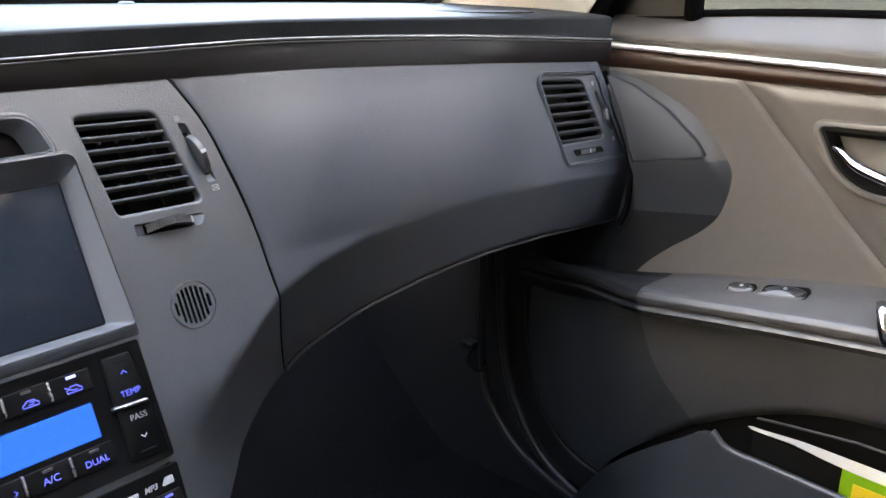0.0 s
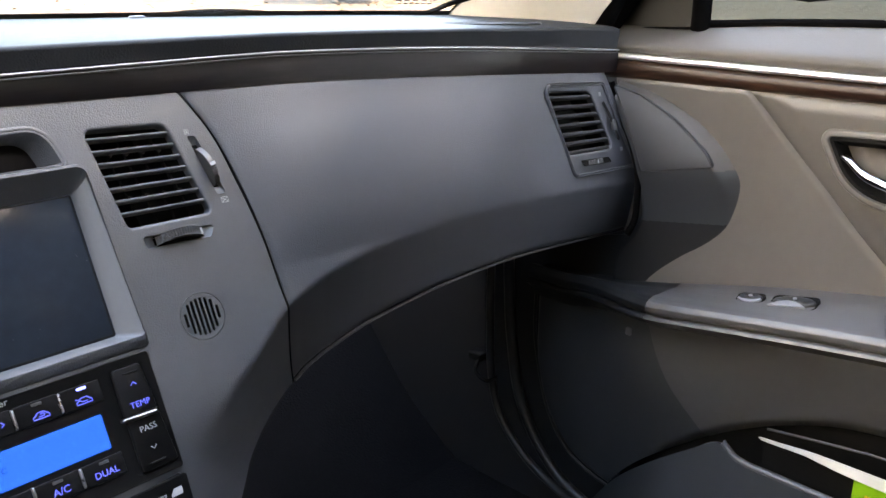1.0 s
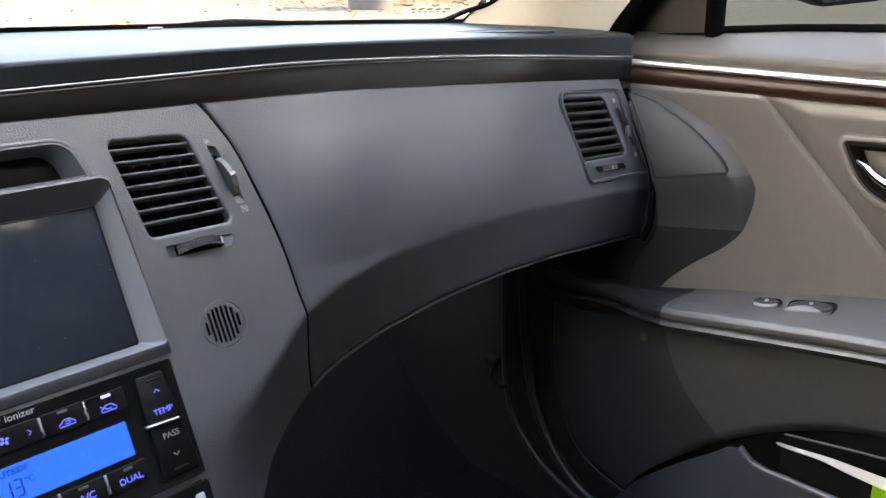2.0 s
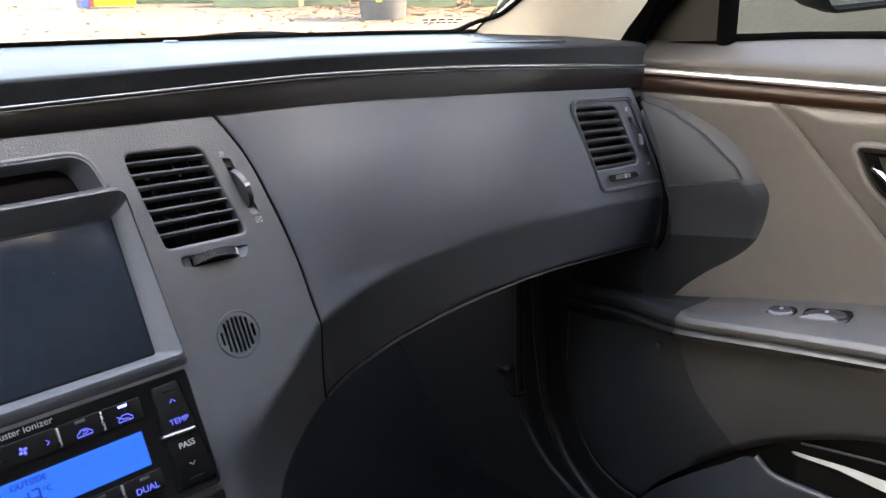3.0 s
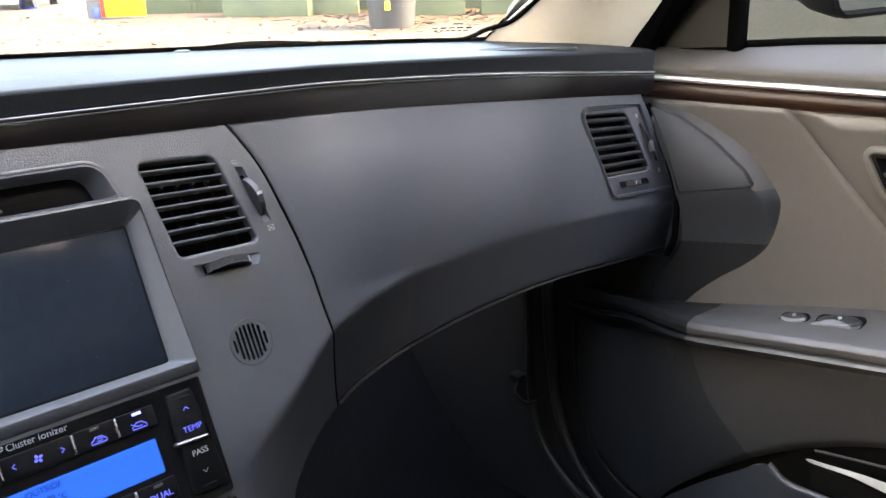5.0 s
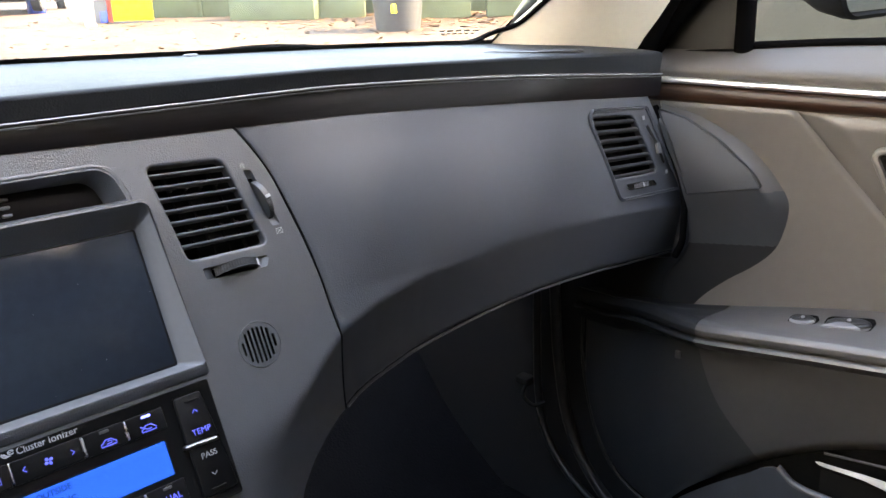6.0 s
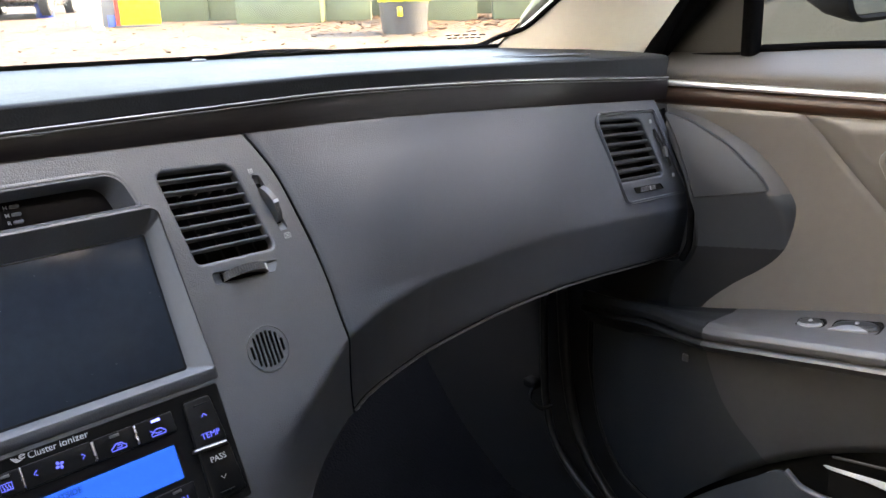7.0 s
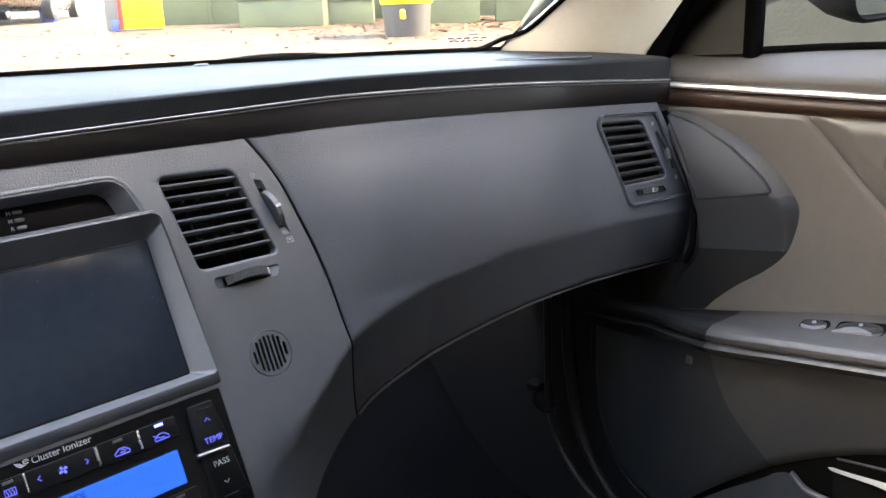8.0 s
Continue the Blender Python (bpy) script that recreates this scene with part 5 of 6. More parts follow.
# window switches set into the armrest
for y, w, h, name in ((-0.1855, 0.025, 0.012, "seat_switch"), (-0.2290, 0.042, 0.018, "window_switch")):
    m = Matrix.Translation((0.664, y, lerp(arm_out(y), arm_in(y), 0.62) + 0.0045)) @ Matrix.Rotation(radians(-11), 4, "X") @ Matrix.Rotation(radians(-17), 4, "Y")
    well_out = [Vector((p.y, p.x)) for p in rect(-w / 2 - 0.002, -h / 2 - 0.003, w / 2 + 0.002, h / 2 + 0.003, 0.006, 5)]
    well_part = part("switch_well", loft(m, [(well_out, -0.003), (well_out, 0.0002), (inset(well_out, 0.001), 0.0006), (inset(well_out, 0.002), -0.001)]), SOCKET, door)
    key = [Vector((h / 2 * math.cos(a), w / 2 * math.sin(a))) for a in np.linspace(0, math.tau, 28, endpoint=False)]
    kk = part(name, loft(m, [(key, -0.002), (key, 0.0010), (inset(key, 0.0012), 0.0026), (inset(key, 0.003), 0.0030), (inset(key, 0.0045), 0.0024)]), VENT_BLACK, well_part, "black rocker switch")
    arc = np.linspace(-1.25, 1.25, 14)
    lip_out = [Vector((-(h / 2 + 0.0005 + 0.0025 * math.cos(a)) * math.cos(a) - 0.0008, (w / 2 + 0.001) * math.sin(a))) for a in arc] + [Vector((-(h / 2 - 0.0012) * math.cos(a), (w / 2 - 0.001) * math.sin(a))) for a in arc[::-1]]
    if name == "window_switch":
        lip_out = [Vector((-(h / 2 + 0.0022) + 0.0095 * math.cos(a * 1.25664), 0.0040 - 0.0185 * a / 1.25)) for a in arc[::-1]]
    part("switch_lip", raised(m, lip_out, -0.001, 0.0040 if name == "window_switch" else 0.0022, 0.0004), FAINT, kk, "pale crescent lip")
    part("switch_mark", raised(m @ Matrix.Translation((0.0035 if name == "window_switch" else 0.001, 0, 0)), ring_points(0.0020), 0.0018, 0.0036, 0.0004), PALE, kk)

# inner release: a recessed cup, its surround and a chrome lever
hb = loft(DOOR_PLANE, [(HANDLE_OUT, -0.002), (HANDLE_OUT, 0.0035), (inset(HANDLE_OUT, 0.0012), 0.0062), (inset(HANDLE_OUT, 0.0032), 0.0072), (inset(HANDLE_OUT, 0.0065), 0.0068), (inset(HANDLE_OUT, 0.0078), 0.0045), (inset(HANDLE_OUT, 0.0088), -0.004)], cap_last=False)
surround = part("handle_surround", hb, DOOR_SKIN, door, "raised taupe handle surround")
def shrunk(outline, k):
    mid = sum(outline, Vector((0, 0))) / len(outline)
    return [mid + (p - mid) * k for p in outline]


cup = inset(HANDLE_OUT, 0.0080)
# black ring, broadened inward to stand for the cup's deep shadow
part("handle_ring", loft(DOOR_PLANE, [(inset(cup, -0.001), 0.0040), (inset(cup, 0.003), 0.0044), (inset(cup, 0.006), 0.0005), (inset(cup, 0.0095), -0.012)], cap_last=False), SOCKET, surround, "black inner ring, widened for the cup's shadow")
part("handle_cup", loft(DOOR_PLANE, [(inset(cup, 0.0085), -0.010), (shrunk(cup, 0.80), -0.014), (shrunk(cup, 0.66), -0.0165)]), DOOR_SKIN, surround, "taupe handle recess")
lever = bend([(0.703, -0.2390, 0.8875), (0.697, -0.2480, 0.8850), (0.695, -0.2560, 0.8790), (0.694, -0.2640, 0.8740), (0.693, -0.278, 0.8690), (0.693, -0.31, 0.8605), (0.693, -0.345, 0.856)], 8)
bm = tube(lever, 0.0055, 12, taper=[0.62 + 0.30 * smooth((i - 10) / 20) for i in range(len(lever))])
part("release_lever", bm, CHROME, surround, "polished chrome release lever")
# chrome end of the pull handle
bm = tube(bend([(0.640, -0.322, 0.764), (0.628, -0.326, 0.762), (0.622, -0.331, 0.750), (0.624, -0.336, 0.738), (0.640, -0.342, 0.730)], 6), 0.0065, 10)
part("pull_handle_end", bm, CHROME, door, "chrome end of the pull handle")
bm = tube(bend([(0.634, -0.336, 0.755), (0.628, -0.40, 0.79), (0.632, -0.52, 0.80)], 8), 0.016, 10)
part("pull_handle", bm, DOOR_DARK, door)

# papers in the pocket
booklet = thing("booklet", (0.64, -0.32, 0.50), "thin booklet with white edge, green corner and dark backing sheet", "booklet")
PAPERS = Matrix.Translation((0.638, -0.2235, 0.6000)) @ Matrix.Rotation(radians(-6), 4, "Y")


def leaf(name, lo, hi, mat, holder, label=""):
    bm = block(lo, hi, 0.0002)
    bmesh.ops.transform(bm, matrix=PAPERS, verts=bm.verts)
    return part(name, bm, mat, holder, label, shade=False)


page_width = curve1([(0.0, 0.0034), (0.03, 0.0040), (0.044, 0.0048), (0.058, 0.0070), (0.073, 0.0088), (0.10, 0.0108), (0.135, 0.0118), (0.24, 0.0125)])


def page(k):
    """One page edge: a narrow rounded tip that bends down and widens towards the rear."""
    def f(u, v):
        wide = page_width(0.23 * u)
        tip = math.sqrt(min(1.0, u / 0.008))
        z = -0.0010 * k + 0.0046 * smooth(0.23 * u / 0.065)
        return PAPERS @ Vector((0.0012 * k - 0.003 * math.sin(u * 3.0) * v, -0.0015 * k - 0.23 * u, z - 0.0015 + (0.0015 - wide * v) * tip))
    return thicken(sheet(f, 60, 4), 0.0008)


for k in range(3):
    part("page", page(k), PAPER, booklet)
# dark sheet added below the pages in place of the pocket's shaded inside
leaf("dark_backing", (0.0040, -0.23, -0.22), (0.0052, -0.004, -0.010), SOCKET, booklet, "dark sheet standing for the pocket's shaded inside")
cover = leaf("printed_corner", (-0.0016, -0.23, -0.20), (-0.0006, -0.0945, -0.0058), GREEN_INK, booklet, "bright green printed corner")
leaf("printed_panel", (-0.0022, -0.21, -0.07), (-0.0016, -0.106, -0.020), YELLOW_INK, cover, "yellow printed panel")

# ---- window, mirror mount, pillar ----
single("window_seal", tube([(0.748, y, 1.0055 + 0.004 * y + sill_rise(y)) for y in np.linspace(-0.045, -1.1, 24)], 0.005, 8), SEAL, (0.748, -0.4, 1.005), "black rubber seal along the side window", "seal", "window seals")


def slab(points, depth):
    bm = bmesh.new()
    bm.faces.new([bm.verts.new(p) for p in points])
    return thicken(bm, depth)


sail = thing("mirror_mount_panel", (0.745, 0.0, 1.0), "black framed grey corner panel behind the side mirror", "corner panel")
part("panel", slab([(0.743, 0.060, 0.984), (0.743, -0.060, 0.990), (0.735, -0.062, 1.085), (0.727, -0.03, 1.11)], 0.004), CORNER_GREY, sail, "grey plastic corner panel")
part("frame_bar", tube(bend([(0.738, 0.070, 0.978), (0.732, 0.052, 0.994), (0.724, 0.021, 1.031), (0.720, -0.008, 1.060), (0.704, -0.06, 1.115)], 6), 0.014, 10), SEAL, sail)
part("frame_bar", tube(bend([(0.743, -0.060, 0.996), (0.738, -0.062, 1.03), (0.732, -0.064, 1.08), (0.722, -0.068, 1.13)], 6), 0.0105, 10), SEAL, sail)
part("frame_bar", tube([(0.739, 0.055, 0.9905), (0.739, 0.0, 0.9945), (0.740, -0.05, 0.9965)], 0.0022, 8), SEAL, sail)
single("window_1", slab([(0.752, -0.05, 1.0), (0.752, -0.95, 0.99), (0.62, -0.95, 1.40), (0.66, -0.35, 1.34)], 0.003), GLASS, (0.75, -0.5, 1.1), "clear side window glass", "window", kind="structure")


def pillar(sign):
    """The cream cloth trim on the sloping windscreen pillar."""
    def f(u, v):
        s = v * 0.62
        a = Vector((0.618, 0.208, 1.0035)) + s * Vector((-0.20, -0.90, 0.46)) 
        b = Vector((0.722, 0.048, 0.985)) + s * Vector((-0.22, -0.64, 0.90)) * 0.75
        p = a.lerp(b, u)
        bow = math.sin(u * math.pi)
        return Vector((sign * (p.x - 0.022 * bow), p.y - 0.014 * bow, p.z))
    return thicken(sheet(f, 14, 30), 0.004)


single("pillar_trim", pillar(1), TRIM_CREAM, (0.66, 0.1, 1.05), "cream cloth-covered windscreen pillar trim", "pillar", "pillars", kind="structure")
single("pillar_trim", pillar(-1), TRIM_CREAM, (-0.66, 0.1, 1.05), "cream cloth-covered windscreen pillar trim", "pillar", "pillars", kind="structure")
single("pillar_seal", tube(bend([(0.714, 0.058, 0.982), (0.713, 0.046, 0.998), (0.706, 0.018, 1.045), (0.690, -0.04, 1.12), (0.65, -0.2, 1.27)], 6), 0.012, 10), SEAL, (0.71, 0.04, 1.0), "black rubber seal between pillar and door", "seal")


def windscreen_at(x, s):
    a = abs(x)
    return Vector((x * (1 - 0.12 * s), base_y(a) + 0.012 - 0.86 * s + (0.45 - base_y(a)) * s * 0.75, 1.0005 + 0.46 * s))


single("windscreen", sheet(lambda u, v: windscreen_at(lerp(-0.64, 0.64, u), v * 0.95), 32, 16), HAZY, (0, 0.2, 1.15), "clear raked windscreen glass", "windscreen", kind="structure")
single("windscreen_border", sheet(lambda u, v: windscreen_at(lerp(-0.64, 0.64, u), v * 0.024) + Vector((0, 0.002, 0.0)), 64, 2), SEAL, (0, 0.4, 1.0), "black printed band along the windscreen's foot", "border", kind="structure")
side_band = sheet(lambda u, v: windscreen_at(lerp(0.615, 0.64, u), v * 0.95) + Vector((0, 0.002, 0)), 3, 20)
single("windscreen_border", side_band, SEAL, (0.62, 0.1, 1.1), "black printed band along the windscreen's side", "border", kind="structure")
marks = thing("etched_mark", (0.56, 0.23, 1.03), "small etched marking low on the windscreen", "marking")
for k, (x0, x1, s, h) in enumerate(((0.558, 0.596, 0.048, 0.0035), (0.562, 0.594, 0.041, 0.003), (0.574, 0.583, 0.058, 0.003))):
    n = 5 + k
    for i in range(n):
        xa, xb = lerp(x0, x1, i / n), lerp(x0, x1, (i + 0.7) / n)
        part("print_bar", sheet(lambda u, v, xa=xa, xb=xb, s=s, h=h: windscreen_at(lerp(xa, xb, u), s + h * v) + Vector((0, -0.002, 0)), 1, 1), BEZEL, marks)

edge_path = [(0.48, 0.306, 1.0045), (0.555, 0.256, 1.0055), (0.596, 0.222, 1.0085), (0.607, 0.190, 1.020)] + [(0.620 - 0.2 * q, 0.203 - 0.9 * q, 1.0035 + 0.46 * q) for q in (0.06, 0.12, 0.2, 0.35, 0.6)]
single("windscreen_seal", tube(bend(edge_path, 6), 0.0028, 8), SEAL, (0.60, 0.2, 1.02), "thin black seal round the windscreen's corner", "seal")

wiper = thing("wiper", (0.40, 0.47, 0.99), "black wiper resting below the windscreen", "wiper")
part("cowl", tube(bend([(0.30, 0.475, 0.990), (0.38, 0.455, 0.9975), (0.45, 0.43, 1.001), (0.53, 0.385, 0.996), (0.60, 0.33, 0.990)], 8), 0.010, 10), SEAL, wiper)
part("arm", tube(bend([(0.36, 0.49, 0.994), (0.44, 0.46, 1.004), (0.50, 0.42, 1.003)], 8), 0.005, 8), SEAL, wiper)

mirror = thing("side_mirror", (0.93, -0.01, 1.06), "dark door mirror outside the passenger window", "mirror")
MIR = Matrix.Translation((1.084, -0.084, 1.088)) @ Matrix.Rotation(radians(-12), 4, "Z") @ Matrix(((1, 0, 0, 0), (0, 0, -1, 0), (0, 1, 0, 0), (0, 0, 0, 1)))
shell_out = rounded([(-0.098, -0.068), (0.098, -0.060), (0.090, 0.065), (-0.085, 0.06)], [0.035, 0.03, 0.03, 0.03], 8)
part("housing", loft(MIR, [(inset(shell_out, 0.055), -0.10), (inset(shell_out, 0.03), -0.085), (inset(shell_out, 0.010), -0.05), (shell_out, -0.012), (inset(shell_out, -0.001), 0.0), (inset(shell_out, 0.004), 0.004), (inset(shell_out, 0.008), -0.004)], cap_last=False, cap_first=True), MIRROR_SHELL, mirror, "dark painted mirror housing")
part("mirror_glass", loft(MIR, [(inset(shell_out, 0.007), -0.006), (inset(shell_out, 0.009), -0.003)]), MIRROR, mirror, "mirror glass")
part("foot", tube(bend([(0.765, -0.010, 1.045), (0.84, 0.0, 1.062), (0.95, 0.0, 1.085)], 6), 0.025, 10), PAINT, mirror)

# ---- the rest of the cabin, which closes it round the camera ----
single("headliner", block((-0.62, -1.80, 1.43), (0.62, -0.36, 1.46), 0.01), TRIM_CREAM, (0, -1, 1.44), "cream cloth roof lining", "ceiling", kind="structure")
for sign, name in ((1, "wall_right"), (-1, "wall_left")):
    bm = block((min(sign * 0.62, sign * 0.60), -1.75, 1.38), (max(sign * 0.62, sign * 0.60), -0.36, 1.44))
    single(name + "_roof_rail", bm, TRIM_CREAM, (sign * 0.61, -1, 1.4), "cream roof rail above the side windows", "roof rail", kind="structure")
    bm = slab([(sign * 0.735, -0.95, 0.99), (sign * 0.735, -1.10, 0.99), (sign * 0.62, -1.12, 1.40), (sign * 0.62, -1.00, 1.40)], 0.03)
    single(name + "_centre_pillar", bm, TRIM_CREAM, (sign * 0.68, -1.03, 1.2), "cream trimmed centre pillar", "pillar", kind="structure")
for y0, y1, z1 in ((-2.0, 0.56, 0.985),):
    single("wall_left", block((-0.76, y0, 0.30), (-0.72, y1, z1)), DOOR_SKIN, (-0.74, (y0 + y1) / 2, 0.5), "taupe driver's side door and side wall", "wall", kind="structure")
single("wall_right_rear", block((0.72, -2.0, 0.30), (0.76, -1.11, 0.985)), DOOR_SKIN, (0.74, -1.5, 0.6), "taupe rear door and side wall", "wall", kind="structure")
single("wall_rear", block((-0.76, -2.04, 0.30), (0.76, -2.0, 1.02)), DOOR_SKIN, (0, -2.02, 0.6), "taupe rear bulkhead below the back window", "wall", kind="structure")

# unseen rear glass; its dark tint is added to cut light from behind
for sign, name in ((1, "window_3"), (-1, "window_4")):
    single(name, slab([(sign * 0.735, -1.11, 0.985), (sign * 0.735, -2.03, 0.985), (sign * 0.60, -1.76, 1.41), (sign * 0.62, -1.12, 1.40)], 0.003), DARK_GLASS, (sign * 0.7, -1.5, 1.2), "unseen rear door window, tinted dark to hold back light", "window", kind="structure")
single("rear_window", slab([(-0.58, -1.76, 1.42), (0.58, -1.76, 1.42), (0.66, -2.32, 1.06), (-0.66, -2.32, 1.06)], 0.004), DARK_GLASS, (0, -2.0, 1.25), "unseen sloping rear window, tinted dark to hold back light", "window", kind="structure")
single("parcel_shelf", block((-0.76, -2.40, 1.00), (0.76, -1.98, 1.04), 0.01), DOOR_SKIN, (0, -2.2, 1.02), "taupe shelf below the rear window", "shelf", kind="structure")


def cushion(m, w, d, h, edge):
    """A stuffed block: a box with generous rounded edges, crowned on top."""
    outline = rounded([(-w / 2, -d / 2), (w / 2, -d / 2), (w / 2, d / 2), (-w / 2, d / 2)], edge, 6)
    return loft(m, [(inset(outline, edge * 0.5), 0), (inset(outline, edge * 0.1), edge * 0.35), (outline, h * 0.5), (inset(outline, edge * 0.15), h - edge * 0.4), (inset(outline, edge * 0.5), h - edge * 0.1), (inset(outline, edge * 1.0), h)], cap_first=True)


def front_seat(x):
    """A front seat; only its dim reflection shows in the display."""
    t = thing("front_seat", (x, -0.75, 0.30), "dark leather front seat with a headrest", "car seat", "front seats")
    part("cushion", cushion(Matrix.Translation((x, -0.74, 0.32)) @ Matrix.Rotation(radians(6), 4, "X"), 0.48, 0.46, 0.20, 0.06), SEAT, t)
    back = Matrix.Translation((x, -0.98, 0.50)) @ Matrix.Rotation(radians(22), 4, "X")
    part("backrest", cushion(back, 0.46, 0.15, 0.52, 0.07), SEAT, t)
    part("headrest", cushion(back @ Matrix.Translation((0, 0.02, 0.57)), 0.26, 0.11, 0.17, 0.045), SEAT, t)
    for off in (-0.06, 0.06):
        part("headrest_post", tube([back @ Vector((off, 0.02, 0.50)), back @ Vector((off, 0.02, 0.59))], 0.006, 8), CHROME, t)
    return t


front_seat(0.37)
front_seat(-0.37)

# ---- outside ----
def land(x, y):
    """The ground rises gently ahead and to the right of the car, then levels off."""
    ahead = 0.055 * max(x, 0) + 0.07 * max(y, 0)
    return -0.1 + 1.9 * (1 - math.exp(-ahead / 1.9 - 0.18 * (ahead / 1.9) ** 2)) if ahead > 0 else -0.1


def ground():
    def f(u, v):
        a, r = math.tau * u, 0.5 + 600 * v ** 4
        x, y = r * math.cos(a), r * math.sin(a)
        return Vector((x, y, land(x, y)))
    return sheet(f, 96, 80)


bm = ground()
bmesh.ops.remove_doubles(bm, verts=bm.verts, dist=0.001)
single("ground", bm, GROUND, (0, 0, -0.1), "sunlit sandy ground strewn with dry leaves", "ground", kind="structure")


def on_land(x, y):
    return Vector((x, y, land(x, y)))


rng = random.Random(4)


def leaves():
    bm = bmesh.new()
    for k in range(5200):
        x, y = rng.uniform(1.5, 12), rng.uniform(3.5, 16)
        if rng.random() < 0.55:
            x, y = rng.gauss(9.2, 1.3), rng.gauss(9.6, 1.4)
        c = on_land(x, y) + Vector((0, 0, 0.012))
        a, s = rng.uniform(0, math.tau), rng.uniform(0.03, 0.07)
        d, e = Vector((math.cos(a), math.sin(a), rng.uniform(-0.1, 0.2))) * s, Vector((-math.sin(a), math.cos(a), rng.uniform(-0.1, 0.15))) * s * 0.6
        bm.faces.new([bm.verts.new(p) for p in (c - d, c - e * 0.8, c + d * 0.7, c + e)])
    return bm


single("fallen_leaves", leaves(), LEAF, (6, 8, 0.7), "dry orange leaves scattered over the ground", "leaves", kind="stuff", shade=False)


def ring_of(r, n=24):
    return [Vector((r * math.cos(a), r * math.sin(a))) for a in np.linspace(0, math.tau, n, endpoint=False)]


def waste_bin(x, y, scale):
    at = on_land(x, y)
    t = thing("waste_bin", at, "dark grey round waste bin with a yellow band", "waste bin")
    m = Matrix.Translation(at)
    s = scale
    part("body", loft(m, [(ring_of(0.30 * s), -0.05), (ring_of(0.31 * s), 0.03 * s), (ring_of(0.345 * s), 0.42 * s)], cap_first=True), BIN_GREY, t, "dark tapered body")
    part("band", loft(m, [(ring_of(0.352 * s), 0.41 * s), (ring_of(0.36 * s), 0.42 * s), (ring_of(0.37 * s), 0.62 * s), (ring_of(0.35 * s), 0.63 * s)]), YELLOW, t, "yellow band")
    part("lid", loft(m, [(ring_of(0.38 * s), 0.63 * s), (ring_of(0.385 * s), 0.67 * s), (ring_of(0.30 * s), 0.78 * s), (ring_of(0.1 * s), 0.82 * s)], cap_first=True), BIN_GREY, t)
    part("tag", block((at.x - 0.30 * s, at.y - 0.24 * s, at.z + 0.22 * s), (at.x - 0.22 * s, at.y - 0.20 * s, at.z + 0.34 * s), 0.01), YELLOW, t)
    return t


waste_bin(7.55, 8.35, 1.02)


def yellow_board(x, y):
    at = on_land(x, y)
    t = thing("yellow_sign_board", at, "yellow sign board with a red edge, standing on the ground", "sign")
    way = Matrix.Translation(at) @ Matrix.Rotation(radians(-24), 4, "Z")
    for name, lo, hi, mat in (("panel", (0.02, -0.03, 0.04), (0.66, 0.03, 1.4), YELLOW), ("edge", (-0.05, -0.035, 0.02), (0.02, 0.035, 1.42), RED), ("side", (-0.26, 0.0, 0.02), (-0.055, 0.12, 1.4), BEZEL),
                              ("foot", (-0.08, -0.05, -0.05), (0.62, 0.05, 0.035), BIN_GREY), ("label", (-0.18, -0.02, 0.02), (-0.07, 0.0, 0.20), BLUE)):
        bm = block(lo, hi, 0.008)
        bmesh.ops.transform(bm, matrix=way, verts=bm.verts)
        part(name, bm, mat, t)
    return t


yellow_board(5.56, 13.35)
at = on_land(5.14, 13.2)
post = thing("white_post", at, "leaning white post on the ground", "post")
part("shaft", tube([at - Vector((0, 0, 0.05)), at + Vector((-0.14, 0.02, 0.6)), at + Vector((-0.30, 0.04, 1.4))], 0.07, 12), WHITE, post)
part("foot", loft(Matrix.Translation(at), [(ring_of(0.09), -0.03), (ring_of(0.085), 0.03), (ring_of(0.06), 0.05)]), WHITE, post)


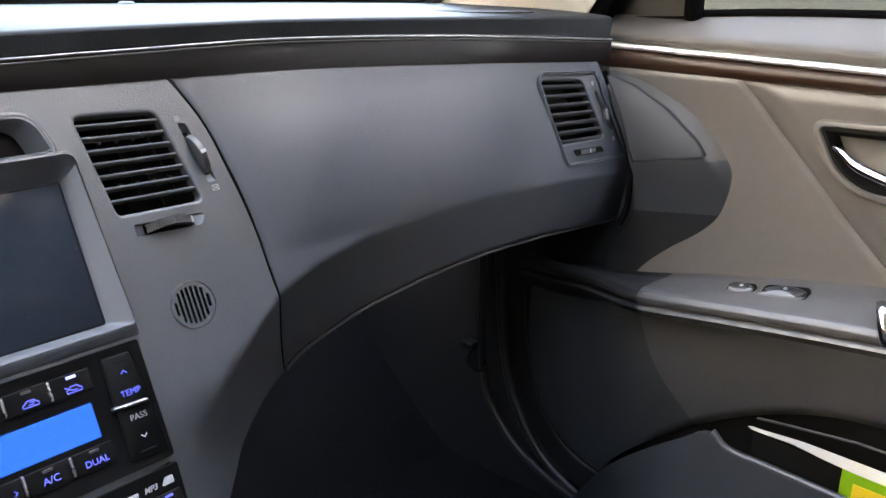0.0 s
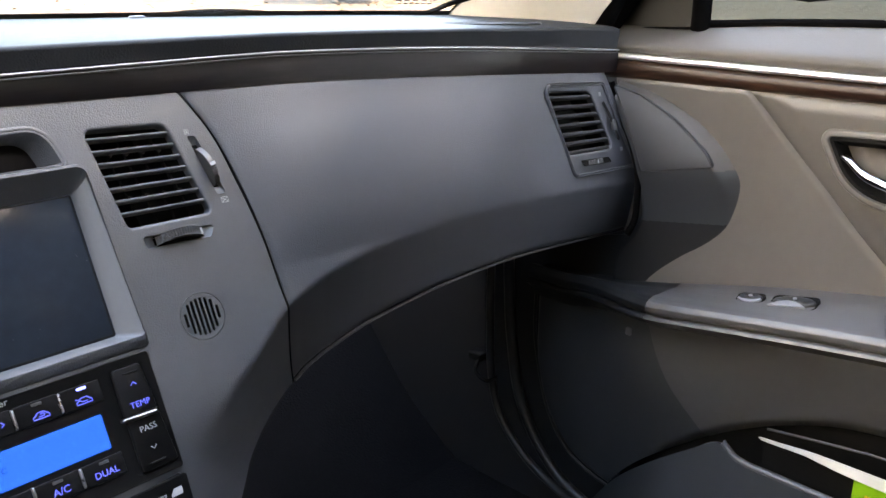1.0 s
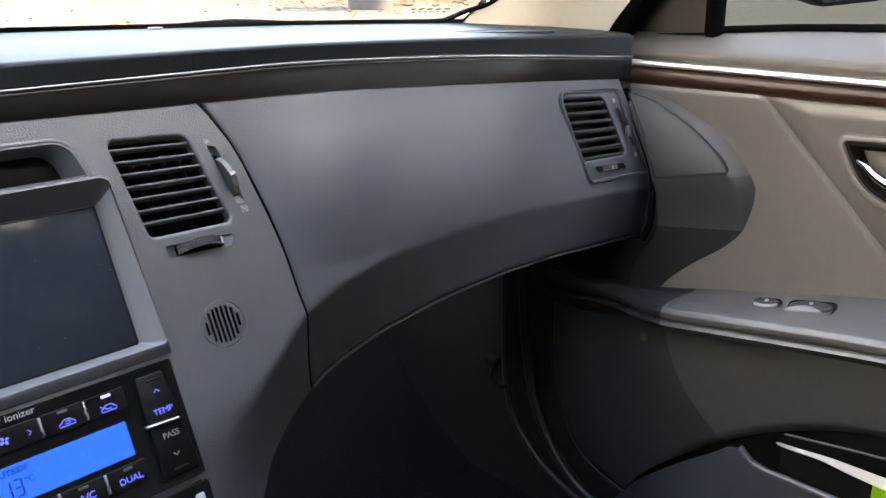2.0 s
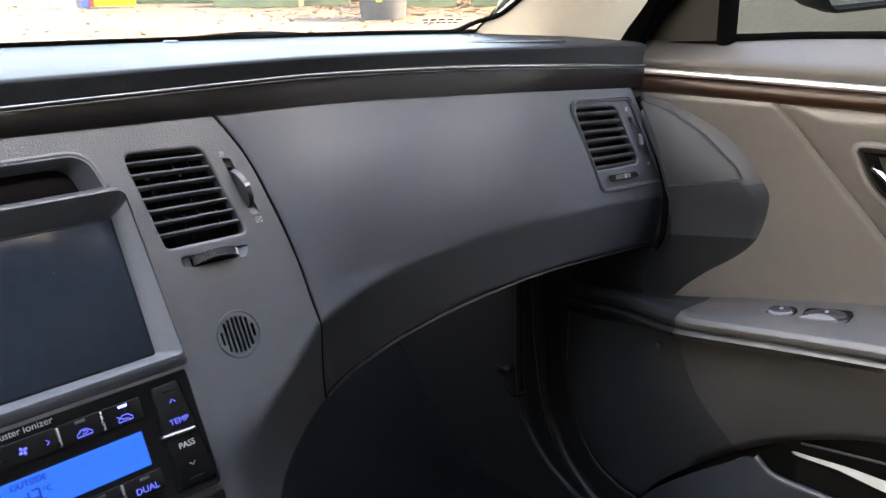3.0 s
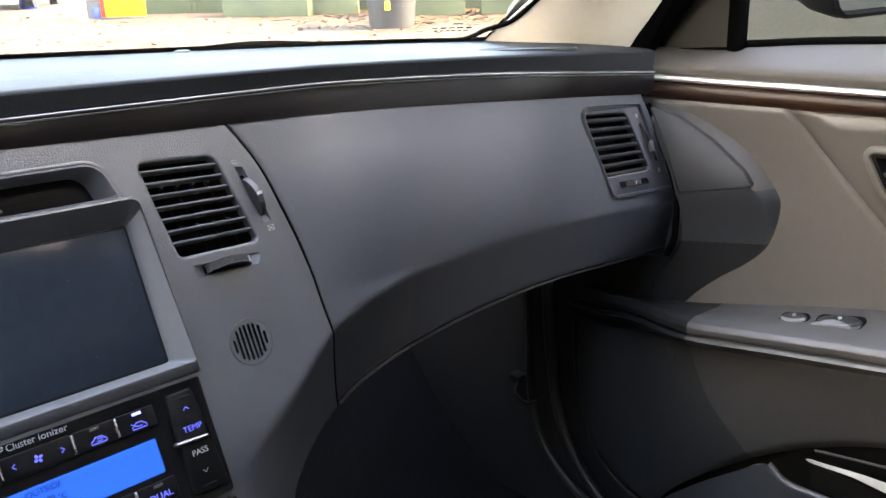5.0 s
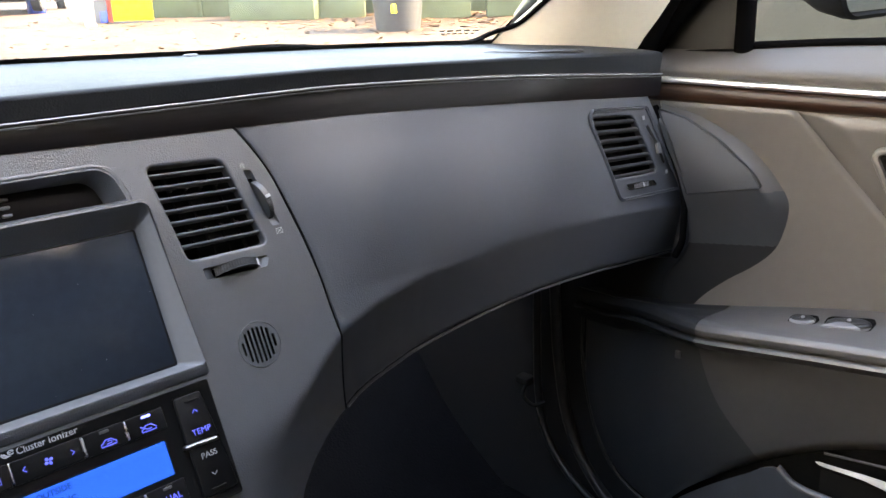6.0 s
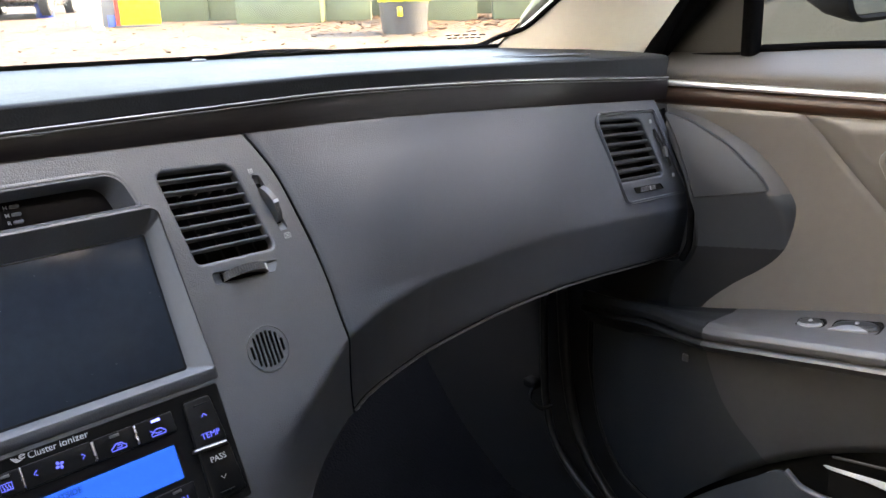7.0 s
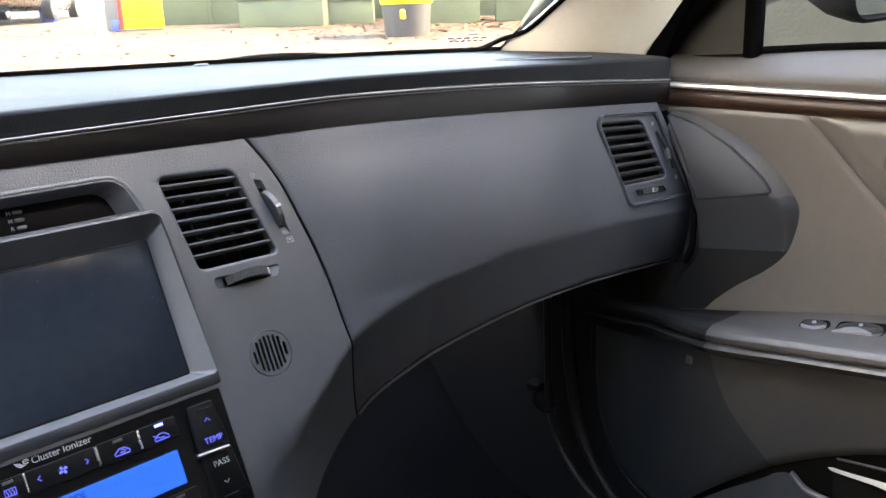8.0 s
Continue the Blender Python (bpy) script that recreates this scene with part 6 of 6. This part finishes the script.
def parked_car(x, y, turn, paint, label):
    """A car seen from outside: a shaped shell on wheels."""
    at = on_land(x, y)
    t = thing("parked_car", at, label, "car", "parked cars")
    way = Matrix.Translation(at) @ Matrix.Rotation(radians(turn), 4, "Z")
    stations = [(-2.1, 0.62, 0.45, 0.80), (-1.95, 0.78, 0.30, 0.95), (-1.3, 0.85, 0.24, 1.05), (-0.9, 0.85, 0.22, 1.42), (0.3, 0.85, 0.22, 1.45), (1.1, 0.85, 0.22, 0.98), (1.9, 0.80, 0.26, 0.85), (2.15, 0.60, 0.42, 0.68)]
    bm = bmesh.new()
    rings = []
    for px, w, lo, hi in stations:
        prof = [(-w * 0.9, lo), (-w, lerp(lo, hi, 0.25)), (-w, lerp(lo, hi, 0.55)), (-w * 0.75, hi - 0.04), (-w * 0.5, hi), (w * 0.5, hi), (w * 0.75, hi - 0.04), (w, lerp(lo, hi, 0.55)), (w, lerp(lo, hi, 0.25)), (w * 0.9, lo)]
        rings.append([bm.verts.new(way @ Vector((px, a, b))) for a, b in prof])
    for a, b in zip(rings, rings[1:]):
        for k in range(10):
            bm.faces.new((a[k], a[(k + 1) % 10], b[(k + 1) % 10], b[k]))
    bm.faces.new(rings[0][::-1])
    bm.faces.new(rings[-1])
    part("body", bm, paint, t)
    for px in (-1.3, 1.35):
        for side in (-0.80, 0.80):
            m = way @ Matrix.Translation((px, side, 0.31)) @ Matrix.Rotation(radians(90), 4, "X")
            wh = part("wheel", loft(m, [(ring_of(0.22), -0.10), (ring_of(0.31), -0.09), (ring_of(0.315), 0.09), (ring_of(0.22), 0.10), (ring_of(0.2), 0.08)], cap_first=True), TYRE, t)
            part("rim", loft(m, [(ring_of(0.20), 0.04), (ring_of(0.19), 0.104), (ring_of(0.05), 0.09)]), SATIN, wh)
            part("rim", loft(m, [(ring_of(0.20), -0.04), (ring_of(0.19), -0.104), (ring_of(0.05), -0.09)]), SATIN, wh)
    for side in (-0.62, 0.62):
        bm = block((-2.11, side - 0.14, 0.62), (-1.93, side + 0.14, 0.80), 0.02)
        bmesh.ops.transform(bm, matrix=way, verts=bm.verts)
        part("tail_lamp", bm, RED, t)
    for side in (-0.856, 0.856):
        bm = block((-0.8, side - 0.004, 1.02), (0.35, side + 0.004, 1.33), 0.003)
        bmesh.ops.transform(bm, matrix=way, verts=bm.verts)
        part("side_window", bm, SCREEN, t)
    return t


parked_car(9.9, 16.9, 42, WHITE, "white car parked beyond the leaves")
parked_car(6.0, 19.8, 60, SATIN, "silver car parked further back")
parked_car(4.1, 18.6, 75, RED, "red car parked further back")


def planter(x, y, turn, size):
    at = on_land(x, y)
    t = thing("green_planter", at, "faded green low planter box with shrubs", "planter", "green planters")
    way = Matrix.Translation(at) @ Matrix.Rotation(radians(turn), 4, "Z")
    w, d, h = size
    bm = block((-w / 2, -d / 2, -0.05), (w / 2, d / 2, h), 0.02)
    bmesh.ops.transform(bm, matrix=way, verts=bm.verts)
    part("box", bm, GREEN, t)
    bm = block((-w / 2 - 0.03, -d / 2 - 0.03, h), (w / 2 + 0.03, d / 2 + 0.03, h + 0.05), 0.01)
    bmesh.ops.transform(bm, matrix=way, verts=bm.verts)
    part("rim", bm, GREEN, t)
    bm = bmesh.new()
    for k in range(500):
        c = way @ Vector((rng.uniform(-w / 2, w / 2), rng.uniform(-d / 2, d / 2), h + 0.05 + abs(rng.gauss(0, 0.28))))
        q = [Vector((rng.uniform(-1, 1), rng.uniform(-1, 1), rng.uniform(-1, 1))).normalized() * 0.07 for _ in range(2)]
        bm.faces.new([bm.verts.new(p) for p in (c - q[0], c + q[1] * 0.5, c + q[0])])
    part("shrub", bm, HEDGE, t, shade=False)
    return t


planter(7.75, 11.75, -52, (1.5, 0.5, 0.42))
planter(8.62, 11.2, -40, (1.0, 0.5, 0.36))
planter(9.55, 9.5, -40, (0.9, 0.5, 0.9))
planter(10.6, 8.6, -45, (1.3, 0.5, 0.8))
fence = thing("low_fence", on_land(9.6, 11.4), "faded green low board fence behind the planters", "fence")
for k in range(9):
    at = on_land(lerp(7.0, 12.2, k / 8), lerp(13.9, 9.0, k / 8))
    way = Matrix.Translation(at) @ Matrix.Rotation(math.atan2(-4.9, 5.2), 4, "Z")
    bm = block((-0.43, -0.03, -0.05), (0.43, 0.03, 1.0 + 0.03 * (k % 3)), 0.01)
    bmesh.ops.transform(bm, matrix=way, verts=bm.verts)
    part("board", bm, GREEN, fence)
    bm = block((0.40, -0.06, -0.05), (0.48, 0.02, 1.12), 0.01)
    bmesh.ops.transform(bm, matrix=way, verts=bm.verts)
    part("post", bm, GREEN, fence)

crate = thing("blue_crate", on_land(6.1, 18.6), "small blue plastic crate on the ground", "crate")
at = on_land(6.1, 18.6)
part("box", block((at.x - 0.15, at.y - 0.15, at.z - 0.03), (at.x + 0.15, at.y + 0.15, at.z + 0.4), 0.03), BLUE, crate)
part("rim", block((at.x - 0.18, at.y - 0.18, at.z + 0.4), (at.x + 0.18, at.y + 0.18, at.z + 0.45), 0.02), BLUE, crate)
# only a low olive stretch is seen; height and length added to shade the car
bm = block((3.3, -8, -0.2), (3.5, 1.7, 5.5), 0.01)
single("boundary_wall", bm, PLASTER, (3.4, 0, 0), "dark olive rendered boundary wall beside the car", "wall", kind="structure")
# unseen wall, added to throw sunlight through the driver's side
bm = block((-4.2, -0.15, -0.3), (-3.9, 9.0, 5.2), 0.01)
single("bounce_wall", bm, BOUNCE_RENDER, (-4.0, 4, 0), "unseen pale wall added to bounce sunlight into the car", "wall", kind="structure")
# unseen wall, added to keep light from the rear left out
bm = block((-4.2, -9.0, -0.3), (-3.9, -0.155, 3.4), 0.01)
single("blocking_wall", bm, PLASTER, (-4.0, -4, 0), "unseen dark olive wall added to block light from the left", "wall", kind="structure")
